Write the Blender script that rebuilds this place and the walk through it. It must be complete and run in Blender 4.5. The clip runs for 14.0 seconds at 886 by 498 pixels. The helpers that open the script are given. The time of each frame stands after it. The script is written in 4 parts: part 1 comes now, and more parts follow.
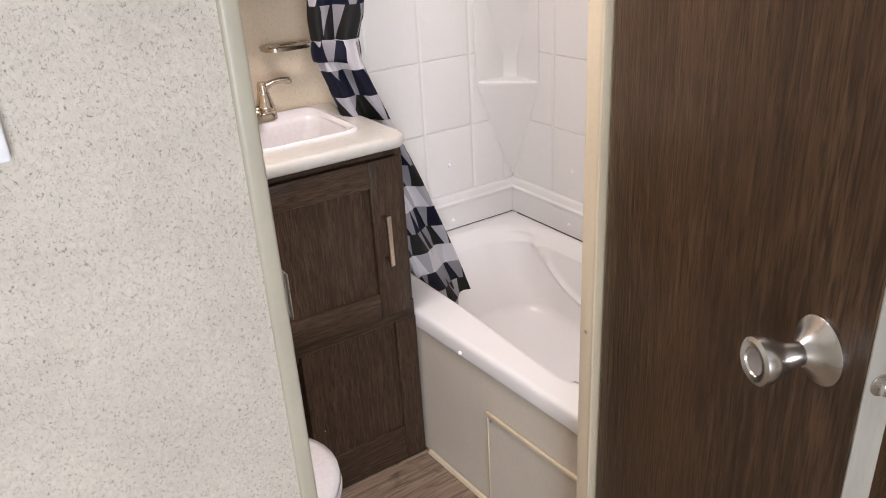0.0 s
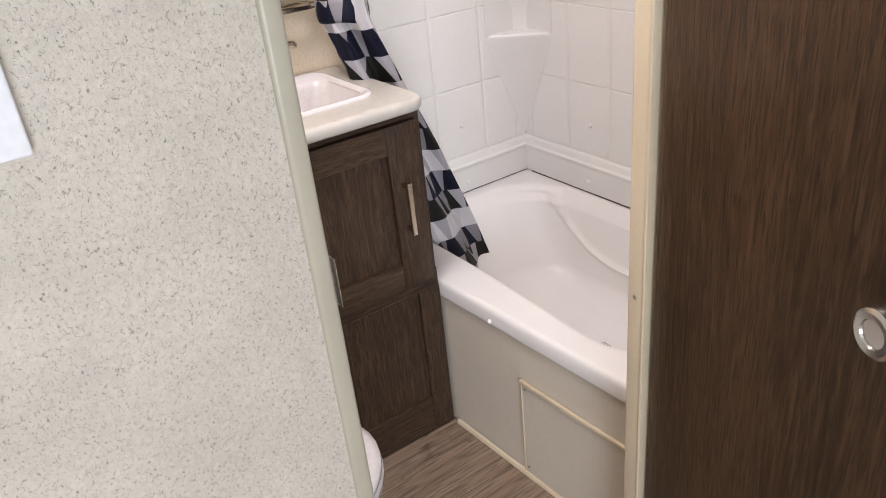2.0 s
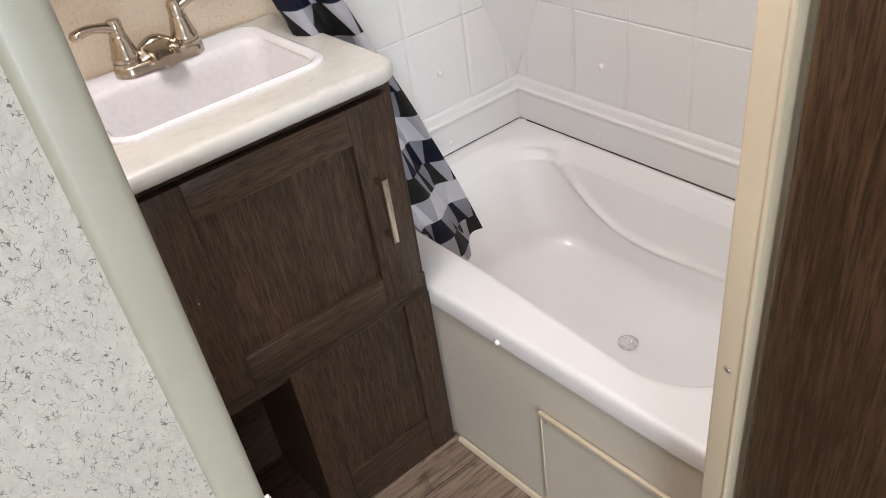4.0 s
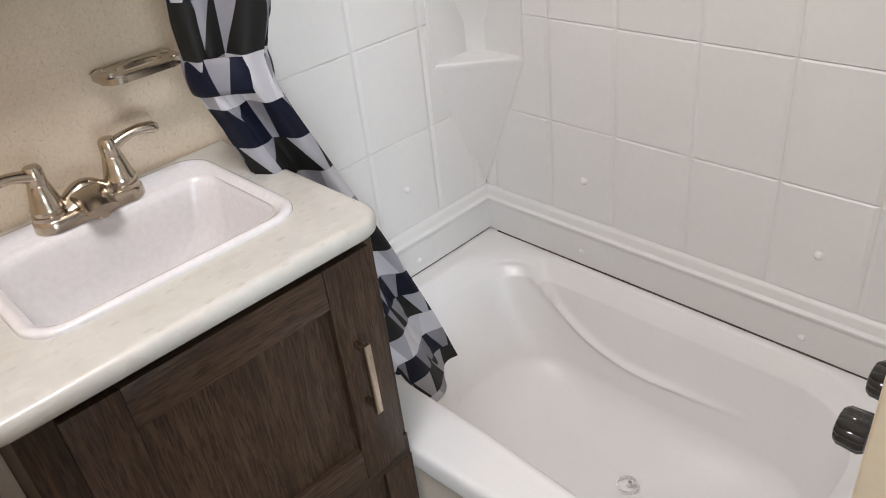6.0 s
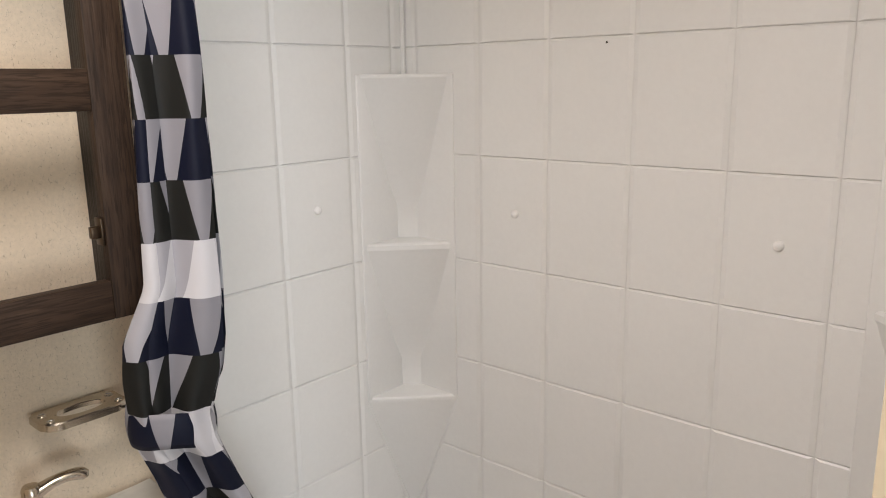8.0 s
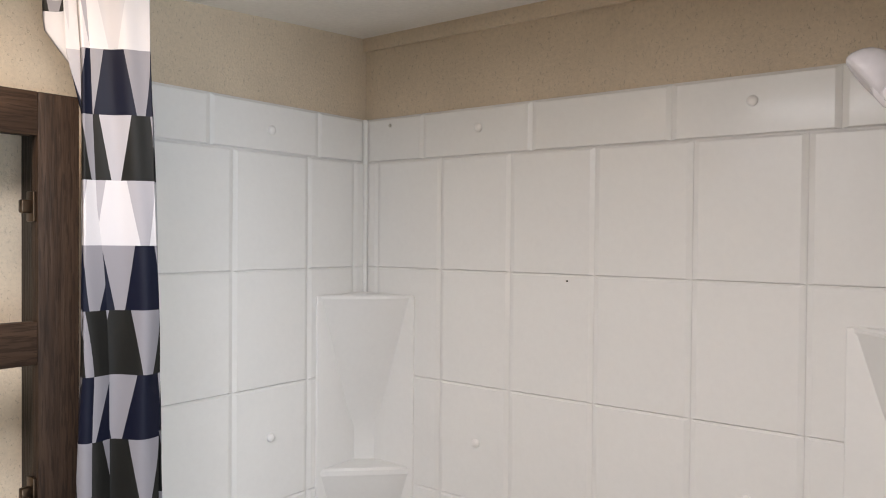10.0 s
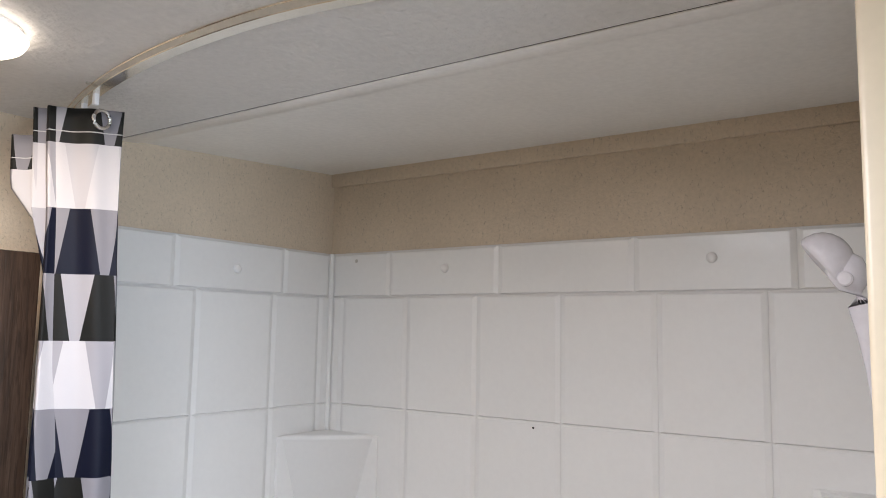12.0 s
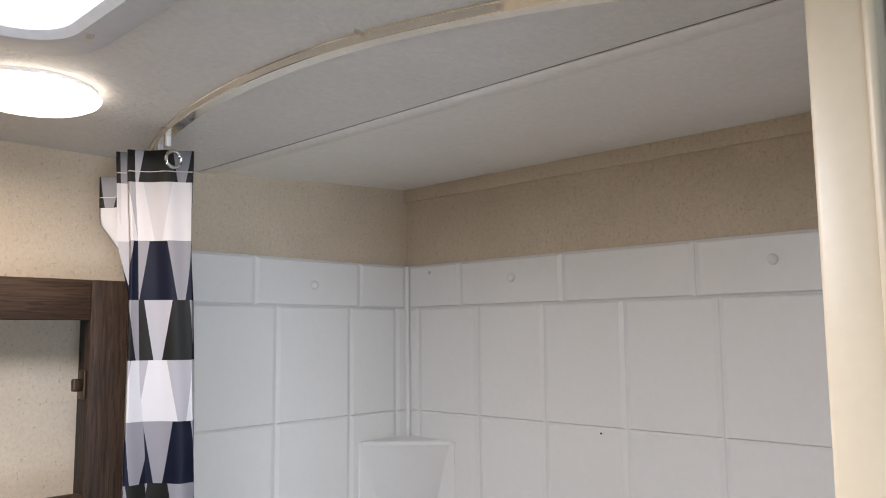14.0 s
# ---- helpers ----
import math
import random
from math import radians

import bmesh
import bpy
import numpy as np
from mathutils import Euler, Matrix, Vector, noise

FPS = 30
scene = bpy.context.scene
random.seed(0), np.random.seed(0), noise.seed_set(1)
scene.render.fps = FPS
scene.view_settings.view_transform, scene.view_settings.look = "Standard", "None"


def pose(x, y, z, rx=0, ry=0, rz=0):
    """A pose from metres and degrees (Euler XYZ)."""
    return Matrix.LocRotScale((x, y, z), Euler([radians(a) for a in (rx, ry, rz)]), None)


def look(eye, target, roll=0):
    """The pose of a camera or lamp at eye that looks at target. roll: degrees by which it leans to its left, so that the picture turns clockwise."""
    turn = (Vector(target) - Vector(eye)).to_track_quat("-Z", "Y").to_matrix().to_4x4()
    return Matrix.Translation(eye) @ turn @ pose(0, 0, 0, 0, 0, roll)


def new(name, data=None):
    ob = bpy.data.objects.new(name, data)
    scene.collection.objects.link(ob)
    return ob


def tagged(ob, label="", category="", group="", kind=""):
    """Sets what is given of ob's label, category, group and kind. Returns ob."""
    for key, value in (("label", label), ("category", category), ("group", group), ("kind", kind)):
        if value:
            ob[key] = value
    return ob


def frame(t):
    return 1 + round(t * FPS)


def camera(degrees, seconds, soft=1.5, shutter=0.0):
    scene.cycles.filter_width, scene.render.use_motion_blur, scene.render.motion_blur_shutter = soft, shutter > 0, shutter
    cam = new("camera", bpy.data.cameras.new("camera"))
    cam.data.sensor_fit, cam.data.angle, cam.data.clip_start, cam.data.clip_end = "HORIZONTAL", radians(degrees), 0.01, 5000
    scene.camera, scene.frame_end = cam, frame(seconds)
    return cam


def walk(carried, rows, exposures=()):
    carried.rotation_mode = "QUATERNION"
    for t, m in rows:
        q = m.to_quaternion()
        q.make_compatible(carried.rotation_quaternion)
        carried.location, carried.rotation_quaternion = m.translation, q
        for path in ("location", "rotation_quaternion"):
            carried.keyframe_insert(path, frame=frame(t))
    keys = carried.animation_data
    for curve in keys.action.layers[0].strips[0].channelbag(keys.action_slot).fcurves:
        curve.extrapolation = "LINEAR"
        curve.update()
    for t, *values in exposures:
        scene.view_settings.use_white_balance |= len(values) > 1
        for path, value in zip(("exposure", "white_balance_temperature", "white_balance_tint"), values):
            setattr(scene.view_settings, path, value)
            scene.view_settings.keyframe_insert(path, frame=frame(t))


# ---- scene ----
cam = camera(60.6, 14.0, 1.0)
PATH = [
    (0, (0.042, 0.035, 1.358), (1.015, 1.568, 0.521), -3.4),
    (0.5, (0.01, 0.062, 1.358), (1.038, 1.556, 0.514), -4.7),
    (1, (-0.008, 0.089, 1.356), (1.025, 1.568, 0.493), -5.7),
    (1.5, (-0.002, 0.13, 1.341), (1.009, 1.602, 0.439), -5.8),
    (2, (0.023, 0.137, 1.351), (0.98, 1.622, 0.412), -6.2),
    (2.2, (0.027, 0.157, 1.349), (0.961, 1.649, 0.398), -6.5),
    (4.3, (0.281, 0.554, 1.326), (1.194, 1.873, 0.131), -8.9),
    (4.5, (0.293, 0.574, 1.328), (1.208, 1.883, 0.124), -8.2),
    (5, (0.32, 0.629, 1.349), (1.232, 1.93, 0.135), -8.2),
    (5.5, (0.338, 0.7, 1.359), (1.306, 1.99, 0.176), -9.0),
    (6, (0.343, 0.747, 1.368), (1.463, 2.012, 0.297), -6.9),
    (6.5, (0.345, 0.761, 1.397), (1.638, 2.001, 0.508), -4.1),
    (7, (0.348, 0.755, 1.435), (1.751, 1.993, 0.728), -2.3),
    (7.5, (0.343, 0.755, 1.47), (1.792, 2.014, 0.909), -1.6),
    (8, (0.339, 0.757, 1.501), (1.811, 2.04, 1.07), -1.0),
    (8.2, (0.337, 0.757, 1.516), (1.813, 2.052, 1.132), -0.6),
    (10.3, (0.361, 0.787, 1.64), (1.953, 1.997, 1.669), 0.9),
    (10.5, (0.357, 0.783, 1.647), (1.952, 1.987, 1.717), 1.2),
    (11, (0.356, 0.785, 1.676), (1.97, 1.958, 1.813), 1.0),
    (11.5, (0.354, 0.786, 1.697), (1.982, 1.932, 1.883), 0.9),
    (12, (0.355, 0.789, 1.709), (1.984, 1.929, 1.926), 1.0),
    (12.5, (0.349, 0.779, 1.722), (1.949, 1.958, 1.949), 1.0),
    (13, (0.346, 0.762, 1.732), (1.911, 1.985, 1.967), 0.4),
    (13.5, (0.35, 0.733, 1.736), (1.861, 2.022, 1.972), -0.3),
    (14, (0.373, 0.702, 1.724), (1.819, 2.067, 1.941), -0.5),
]
EXPOSURES = [(0.0, 0.44, 6950, 24), (2.2, 0.42, 6950, 23), (4.3, 0.42, 6650, 18), (5.5, 0.38, 6550, 17), (6.5, 0.14, 6650, 16), (8.2, 0.04, 7050, 17), (10.3, 0.08, 6550, 16), (12.0, 0.02, 6250, 16), (14.0, -0.12, 6250, 16)]
walk(cam, [(t, look(eye, target, roll)) for t, eye, target, roll in PATH], EXPOSURES)

# ---- world and lights ----
world = bpy.data.worlds.new("sky")
scene.world = world
world.use_nodes = True
wn = world.node_tree.nodes
sky = wn.new("ShaderNodeTexSky")
sky.sky_type, sky.sun_disc, sky.sun_elevation, sky.sun_rotation = "NISHITA", False, radians(35), radians(200)
world.node_tree.links.new(sky.outputs[0], wn["Background"].inputs[0])
wn["Background"].inputs[1].default_value = 0.1


def area_lamp(name, m, sx, sy, watts, colour):
    lamp = bpy.data.lights.new(name, "AREA")
    lamp.shape, lamp.size, lamp.size_y, lamp.energy, lamp.color = "RECTANGLE", sx, sy, watts, colour
    ob = new(name, lamp)
    ob.matrix_world = m
    return ob


# daylight in the hall window behind the walker, daylight in the roof vent, the warm ceiling lamp
area_lamp("window_light", look((-0.5, -1.72, 1.10), (0.45, 1.0, 0.9)), 1.2, 0.9, 48, (0.72, 0.885, 1.0))
area_lamp("vent_light", look((0.425, 1.206, 1.966), (0.425, 1.207, 0.0)), 0.28, 0.28, 9.0, (0.94, 0.97, 1.0))
bulb = bpy.data.lights.new("lamp_light", "AREA")
bulb.shape, bulb.size, bulb.energy, bulb.color = "DISK", 0.12, 0.9, (1.0, 0.78, 0.52)
new("lamp_light", bulb).matrix_world = look((0.645, 1.566, 1.955), (0.645, 1.567, 0.0))


# ---- materials ----
def material(name, colour, rough=0.5, metal=0.0, vary=0.06, scale=8.0, grain=0.04, grain_scale=120.0, bump=0.02, bump_scale=200.0, coat=0.0, stretch=(1, 1, 1)):
    m = bpy.data.materials.new(name)
    m.use_nodes = True
    n, k = m.node_tree.nodes, m.node_tree.links.new
    b = n["Principled BSDF"]
    b.inputs["Roughness"].default_value, b.inputs["Metallic"].default_value = rough, metal
    b.inputs["Coat Weight"].default_value, b.inputs["Coat Roughness"].default_value = coat, 0.08
    tc, mp = n.new("ShaderNodeTexCoord"), n.new("ShaderNodeMapping")
    mp.inputs["Scale"].default_value = stretch
    k(tc.outputs["Object"], mp.inputs[0])
    rgb = n.new("ShaderNodeRGB")
    rgb.outputs[0].default_value = (*colour, 1)
    last = rgb.outputs[0]
    for size, amount in ((scale, vary), (grain_scale, grain)):
        tex, ramp, mix = n.new("ShaderNodeTexNoise"), n.new("ShaderNodeMapRange"), n.new("ShaderNodeMix")
        tex.inputs["Scale"].default_value, tex.inputs["Detail"].default_value = size, 4
        k(mp.outputs[0], tex.inputs["Vector"])
        ramp.inputs[1].default_value, ramp.inputs[2].default_value = 0.3, 0.7
        ramp.inputs[3].default_value, ramp.inputs[4].default_value = 1 - amount, 1 + amount
        k(tex.outputs[0], ramp.inputs[0])
        mix.data_type, mix.blend_type = "RGBA", "MULTIPLY"
        mix.inputs[0].default_value = 1
        k(last, mix.inputs[6])
        k(ramp.outputs[0], mix.inputs[7])
        last = mix.outputs[2]
    k(last, b.inputs["Base Color"])
    if bump:
        tex, bm_ = n.new("ShaderNodeTexNoise"), n.new("ShaderNodeBump")
        tex.inputs["Scale"].default_value, tex.inputs["Detail"].default_value = bump_scale, 3
        k(mp.outputs[0], tex.inputs["Vector"])
        bm_.inputs["Strength"].default_value, bm_.inputs["Distance"].default_value = bump, 0.004
        k(tex.outputs[0], bm_.inputs["Height"])
        k(bm_.outputs[0], b.inputs["Normal"])
    return m


def over(m, factor, colour):
    """Lays a colour over what feeds the base colour, by a factor socket."""
    n, k = m.node_tree.nodes, m.node_tree.links.new
    b = n["Principled BSDF"]
    src = b.inputs["Base Color"].links[0].from_socket
    mix = n.new("ShaderNodeMix")
    mix.data_type = "RGBA"
    k(factor, mix.inputs[0])
    k(src, mix.inputs[6])
    mix.inputs[7].default_value = (*colour, 1)
    k(mix.outputs[2], b.inputs["Base Color"])


def maths(m, op, a, b=None, c=None):
    node = m.node_tree.nodes.new("ShaderNodeMath")
    node.operation = op
    for i, v in enumerate((a, b, c)):
        if v is None:
            continue
        if isinstance(v, (int, float)):
            node.inputs[i].default_value = v
        else:
            m.node_tree.links.new(v, node.inputs[i])
    return node.outputs[0]


def fibres(m, scale, width, chance, colour, strength, stretch=(1, 1, 1), warp=0.02):
    """Short thin threads and flecks strewn over a material."""
    n, k = m.node_tree.nodes, m.node_tree.links.new
    tc, mp = n.new("ShaderNodeTexCoord"), n.new("ShaderNodeMapping")
    mp.inputs["Scale"].default_value = stretch
    k(tc.outputs["Object"], mp.inputs[0])
    wob, add = n.new("ShaderNodeTexNoise"), n.new("ShaderNodeMix")
    wob.inputs["Scale"].default_value = scale * 0.6
    add.data_type, add.blend_type = "RGBA", "ADD"
    add.inputs[0].default_value = warp
    k(mp.outputs[0], wob.inputs["Vector"])
    k(mp.outputs[0], add.inputs[6])
    k(wob.outputs["Color"], add.inputs[7])
    edge, pick = n.new("ShaderNodeTexVoronoi"), n.new("ShaderNodeTexNoise")
    edge.feature = "DISTANCE_TO_EDGE"
    edge.inputs["Scale"].default_value = scale
    pick.inputs["Scale"].default_value, pick.inputs["Detail"].default_value = scale * 1.1, 2
    k(add.outputs[2], edge.inputs["Vector"])
    k(mp.outputs[0], pick.inputs["Vector"])
    thin = maths(m, "LESS_THAN", edge.outputs["Distance"], width)
    some = maths(m, "GREATER_THAN", pick.outputs[0], chance)
    over(m, maths(m, "MULTIPLY", maths(m, "MULTIPLY", thin, some), strength), colour)
    return m


WALLPAPER = material("wallpaper", (0.625, 0.52, 0.39), 0.62, vary=0.05, scale=9, grain=0.05, grain_scale=160, bump=0.25, bump_scale=260)
fibres(WALLPAPER, 190, 0.04, 0.60, (0.26, 0.21, 0.155), 0.5, (1, 1, 0.6), 0.012)
fibres(WALLPAPER, 300, 0.045, 0.56, (0.44, 0.375, 0.29), 0.4, (1, 1, 0.8), 0.008)
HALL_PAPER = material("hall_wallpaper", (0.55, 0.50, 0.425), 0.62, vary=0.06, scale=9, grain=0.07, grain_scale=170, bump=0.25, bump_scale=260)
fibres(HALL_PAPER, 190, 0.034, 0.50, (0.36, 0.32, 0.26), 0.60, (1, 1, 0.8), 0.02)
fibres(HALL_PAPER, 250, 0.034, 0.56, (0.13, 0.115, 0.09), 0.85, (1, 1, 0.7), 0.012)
CEILING = material("ceiling_board", (0.70, 0.68, 0.65), 0.5, vary=0.03, bump=0.6, bump_scale=130)
SHOWER_CEILING = material("shower_ceiling_panel", (0.84, 0.82, 0.78), 0.34, vary=0.02, bump=0.03, bump_scale=60)
PLASTIC = material("white_acrylic", (0.855, 0.84, 0.82), 0.36, vary=0.015, scale=5, grain=0.008, bump=0.02, bump_scale=25, coat=0.12)
SURROUND = material("white_surround", (0.82, 0.812, 0.79), 0.36, vary=0.02, scale=4, grain=0.01, bump=0.03, bump_scale=30, coat=0.06)
PORCELAIN = material("sink_white", (0.69, 0.67, 0.675), 0.16, vary=0.01, bump=0.01, bump_scale=20, coat=0.5)
NICKEL = material("brushed_nickel", (0.52, 0.45, 0.365), 0.23, 1.0, vary=0.04, grain=0.05, bump=0.01)
STEEL = material("satin_steel", (0.58, 0.56, 0.53), 0.26, 1.0, vary=0.05, grain=0.05, bump=0.02)
ALUMINIUM = material("aluminium_track", (0.84, 0.79, 0.70), 0.2, 1.0, vary=0.05, bump=0.02)
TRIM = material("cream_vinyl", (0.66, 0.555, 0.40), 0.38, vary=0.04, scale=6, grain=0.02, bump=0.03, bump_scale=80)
# left jamb: TRIM's vinyl with cooler, dimmer light put into the colour
JAMB_SHADED = material("cream_vinyl_shaded", (0.44, 0.405, 0.315), 0.4, vary=0.04, scale=6, grain=0.02, bump=0.03, bump_scale=80)
APRON = material("cream_panel", (0.62, 0.56, 0.47), 0.5, vary=0.04, scale=5, grain=0.03, grain_scale=150, bump=0.06)
# whitened so that the niche beside the vanity looks lit
BACKING_LIT = material("lit_backing", (0.80, 0.79, 0.77), 0.6, vary=0.03, scale=5, grain=0.02, bump=0.04)
DOOR_EDGE = material("raw_door_edge", (0.27, 0.25, 0.21), 0.6, vary=0.12, scale=6, grain=0.1, grain_scale=40, stretch=(1, 1, 0.2), bump=0.15)
BLACK = material("black_gap", (0.02, 0.018, 0.016), 0.8, bump=0)
GAP = material("shadowed_gap", (0.085, 0.068, 0.052), 0.85, vary=0.3, scale=12, bump=0)
SCREW = material("zinc_screw", (0.6, 0.58, 0.54), 0.3, 1.0, bump=0)
HEAD_WHITE = material("white_plastic", (0.78, 0.75, 0.78), 0.22, vary=0.01, bump=0, coat=0.3)
PLATE_WHITE = material("white_plate", (0.82, 0.82, 0.84), 0.35, vary=0.01, bump=0)
VENT_GREY = material("vent_frame_plastic", (0.62, 0.62, 0.63), 0.4, vary=0.02, bump=0.02)


def wood(name, dark, light, along, scale=1.0, rough=0.42):
    """Laminate with long grain along the given axis."""
    st = [9.0 * scale, 9.0 * scale, 9.0 * scale]
    st[along] = 0.55 * scale
    m = material(name, dark, rough, vary=0.34, scale=1.1, grain=0.24, grain_scale=14, bump=0.22, bump_scale=26, stretch=st)
    m.node_tree.nodes["Principled BSDF"].inputs["Specular IOR Level"].default_value = 0.28
    n, k = m.node_tree.nodes, m.node_tree.links.new
    tc, mp, tex, ramp = n.new("ShaderNodeTexCoord"), n.new("ShaderNodeMapping"), n.new("ShaderNodeTexNoise"), n.new("ShaderNodeMapRange")
    st2 = [62.0 * scale] * 3
    st2[along] = 4.5 * scale
    mp.inputs["Scale"].default_value = st2
    tex.inputs["Scale"].default_value, tex.inputs["Detail"].default_value, tex.inputs["Distortion"].default_value = 3.0, 6, 0.35
    k(tc.outputs["Object"], mp.inputs[0])
    k(mp.outputs[0], tex.inputs["Vector"])
    ramp.inputs[1].default_value, ramp.inputs[2].default_value, ramp.inputs[4].default_value = 0.45, 0.72, 0.55
    k(tex.outputs[0], ramp.inputs[0])
    over(m, ramp.outputs[0], light)
    mp2, tex2, ramp2 = n.new("ShaderNodeMapping"), n.new("ShaderNodeTexNoise"), n.new("ShaderNodeMapRange")
    st3 = [110.0 * scale] * 3
    st3[along] = 8.0 * scale
    mp2.inputs["Scale"].default_value = st3
    tex2.inputs["Scale"].default_value, tex2.inputs["Detail"].default_value, tex2.inputs["Distortion"].default_value = 4.0, 4, 0.1
    k(tc.outputs["Object"], mp2.inputs[0])
    k(mp2.outputs[0], tex2.inputs["Vector"])
    ramp2.inputs[1].default_value, ramp2.inputs[2].default_value, ramp2.inputs[4].default_value = 0.51, 0.60, 0.75
    k(tex2.outputs[0], ramp2.inputs[0])
    over(m, ramp2.outputs[0], tuple(c * 0.45 for c in dark))
    return m


WOOD_V = wood("dark_oak_upright", (0.050, 0.029, 0.0175), (0.112, 0.070, 0.044), 2)
WOOD_H = wood("dark_oak_level", (0.050, 0.029, 0.0175), (0.112, 0.070, 0.044), 0)
# oak lightened to paint in the light inside cubby and tray
WOOD_IN_LIT = wood("dark_oak_inside_lit", (0.080, 0.048, 0.031), (0.125, 0.080, 0.054), 0)
DOOR_WOOD = wood("brown_door_laminate", (0.062, 0.033, 0.0165), (0.140, 0.082, 0.044), 2, 0.8)
FLOOR_WOOD = wood("vinyl_plank", (0.27, 0.19, 0.135), (0.42, 0.325, 0.24), 0, 0.35, 0.5)
kn = FLOOR_WOOD.node_tree.nodes
kt, km, kr = kn.new("ShaderNodeTexNoise"), kn.new("ShaderNodeTexCoord"), kn.new("ShaderNodeMapRange")
kt.inputs["Scale"].default_value, kt.inputs["Detail"].default_value, kt.inputs["Distortion"].default_value = 11.0, 3, 1.5
FLOOR_WOOD.node_tree.links.new(km.outputs["Object"], kt.inputs["Vector"])
FLOOR_WOOD.node_tree.links.new(kt.outputs[0], kr.inputs[0])
kr.inputs[1].default_value, kr.inputs[2].default_value, kr.inputs[4].default_value = 0.60, 0.74, 0.85
over(FLOOR_WOOD, kr.outputs[0], (0.09, 0.06, 0.04))
CABINET_V = wood("brown_oak_upright", (0.034, 0.019, 0.0115), (0.066, 0.040, 0.025), 2, 1.0, 0.6)
CABINET_H = wood("brown_oak_level", (0.034, 0.019, 0.0115), (0.066, 0.040, 0.025), 0, 1.0, 0.6)
# near-black oak that paints the shade on the wall cabinet's inner sides
BOARD_SHADED = wood("shaded_board", (0.018, 0.012, 0.009), (0.032, 0.022, 0.016), 2)
HALL_WOOD = wood("hall_cabinet_wood", (0.10, 0.05, 0.024), (0.16, 0.09, 0.05), 2)

COUNTER = material("marble_laminate", (0.54, 0.525, 0.48), 0.3, vary=0.06, scale=14, grain=0.03, grain_scale=60, bump=0.01, coat=0.2)
fibres(COUNTER, 45, 0.07, 0.62, (0.50, 0.47, 0.41), 0.45, (1.0, 1.6, 1.0), 0.03)
fibres(COUNTER, 14, 0.02, 0.6, (0.55, 0.51, 0.44), 0.25, (1.0, 1.4, 1.0), 0.08)


def flakes(m, scale, chance, colour, strength):
    """Angular chips strewn through a material."""
    n, k = m.node_tree.nodes, m.node_tree.links.new
    tc, vor, sep = n.new("ShaderNodeTexCoord"), n.new("ShaderNodeTexVoronoi"), n.new("ShaderNodeSeparateColor")
    vor.distance = "MANHATTAN"
    vor.inputs["Scale"].default_value, vor.inputs["Randomness"].default_value = scale, 1.0
    mp = n.new("ShaderNodeMapping")
    mp.inputs["Rotation"].default_value, mp.inputs["Scale"].default_value = (0.3, 0.2, 0.5), (1.0, 2.2, 1.4)
    k(tc.outputs["Object"], mp.inputs[0])
    k(mp.outputs[0], vor.inputs["Vector"])
    k(vor.outputs["Color"], sep.inputs[0])
    some = maths(m, "GREATER_THAN", sep.outputs[0], chance)
    near = maths(m, "LESS_THAN", vor.outputs["Distance"], 0.55)
    over(m, maths(m, "MULTIPLY", maths(m, "MULTIPLY", some, near), strength), colour)


flakes(COUNTER, 26, 0.72, (0.64, 0.64, 0.62), 0.22)
flakes(COUNTER, 58, 0.90, (0.36, 0.335, 0.29), 0.32)
flakes(COUNTER, 24, 0.86, (0.46, 0.42, 0.35), 0.3)


def glowing(name, colour, strength):
    m = bpy.data.materials.new(name)
    m.use_nodes = True
    b = m.node_tree.nodes["Principled BSDF"]
    b.inputs["Base Color"].default_value = (0.8, 0.8, 0.8, 1)
    b.inputs["Emission Color"].default_value = (*colour, 1)
    b.inputs["Emission Strength"].default_value = strength
    return m


LAMP_GLOW = glowing("lit_diffuser", (1.0, 0.86, 0.66), 5.0)
VENT_GLOW = glowing("daylit_lens", (0.95, 0.98, 1.0), 2.2)


def acrylic():
    m = bpy.data.materials.new("smoky_acrylic")
    m.use_nodes = True
    b = m.node_tree.nodes["Principled BSDF"]
    b.inputs["Base Color"].default_value = (0.05, 0.046, 0.042, 1)
    b.inputs["Roughness"].default_value, b.inputs["Transmission Weight"].default_value = 0.06, 0.25
    return m


BRONZE = material("dark_bronze", (0.09, 0.062, 0.042), 0.36, 1.0, bump=0)
ACRYLIC = acrylic()


def clear_plastic():
    m = bpy.data.materials.new("clear_plastic")
    m.use_nodes = True
    b = m.node_tree.nodes["Principled BSDF"]
    b.inputs["Base Color"].default_value = (0.93, 0.92, 0.91, 1)
    b.inputs["Roughness"].default_value, b.inputs["Transmission Weight"].default_value, b.inputs["IOR"].default_value = 0.1, 0.9, 1.2
    return m


CLEAR = clear_plastic()


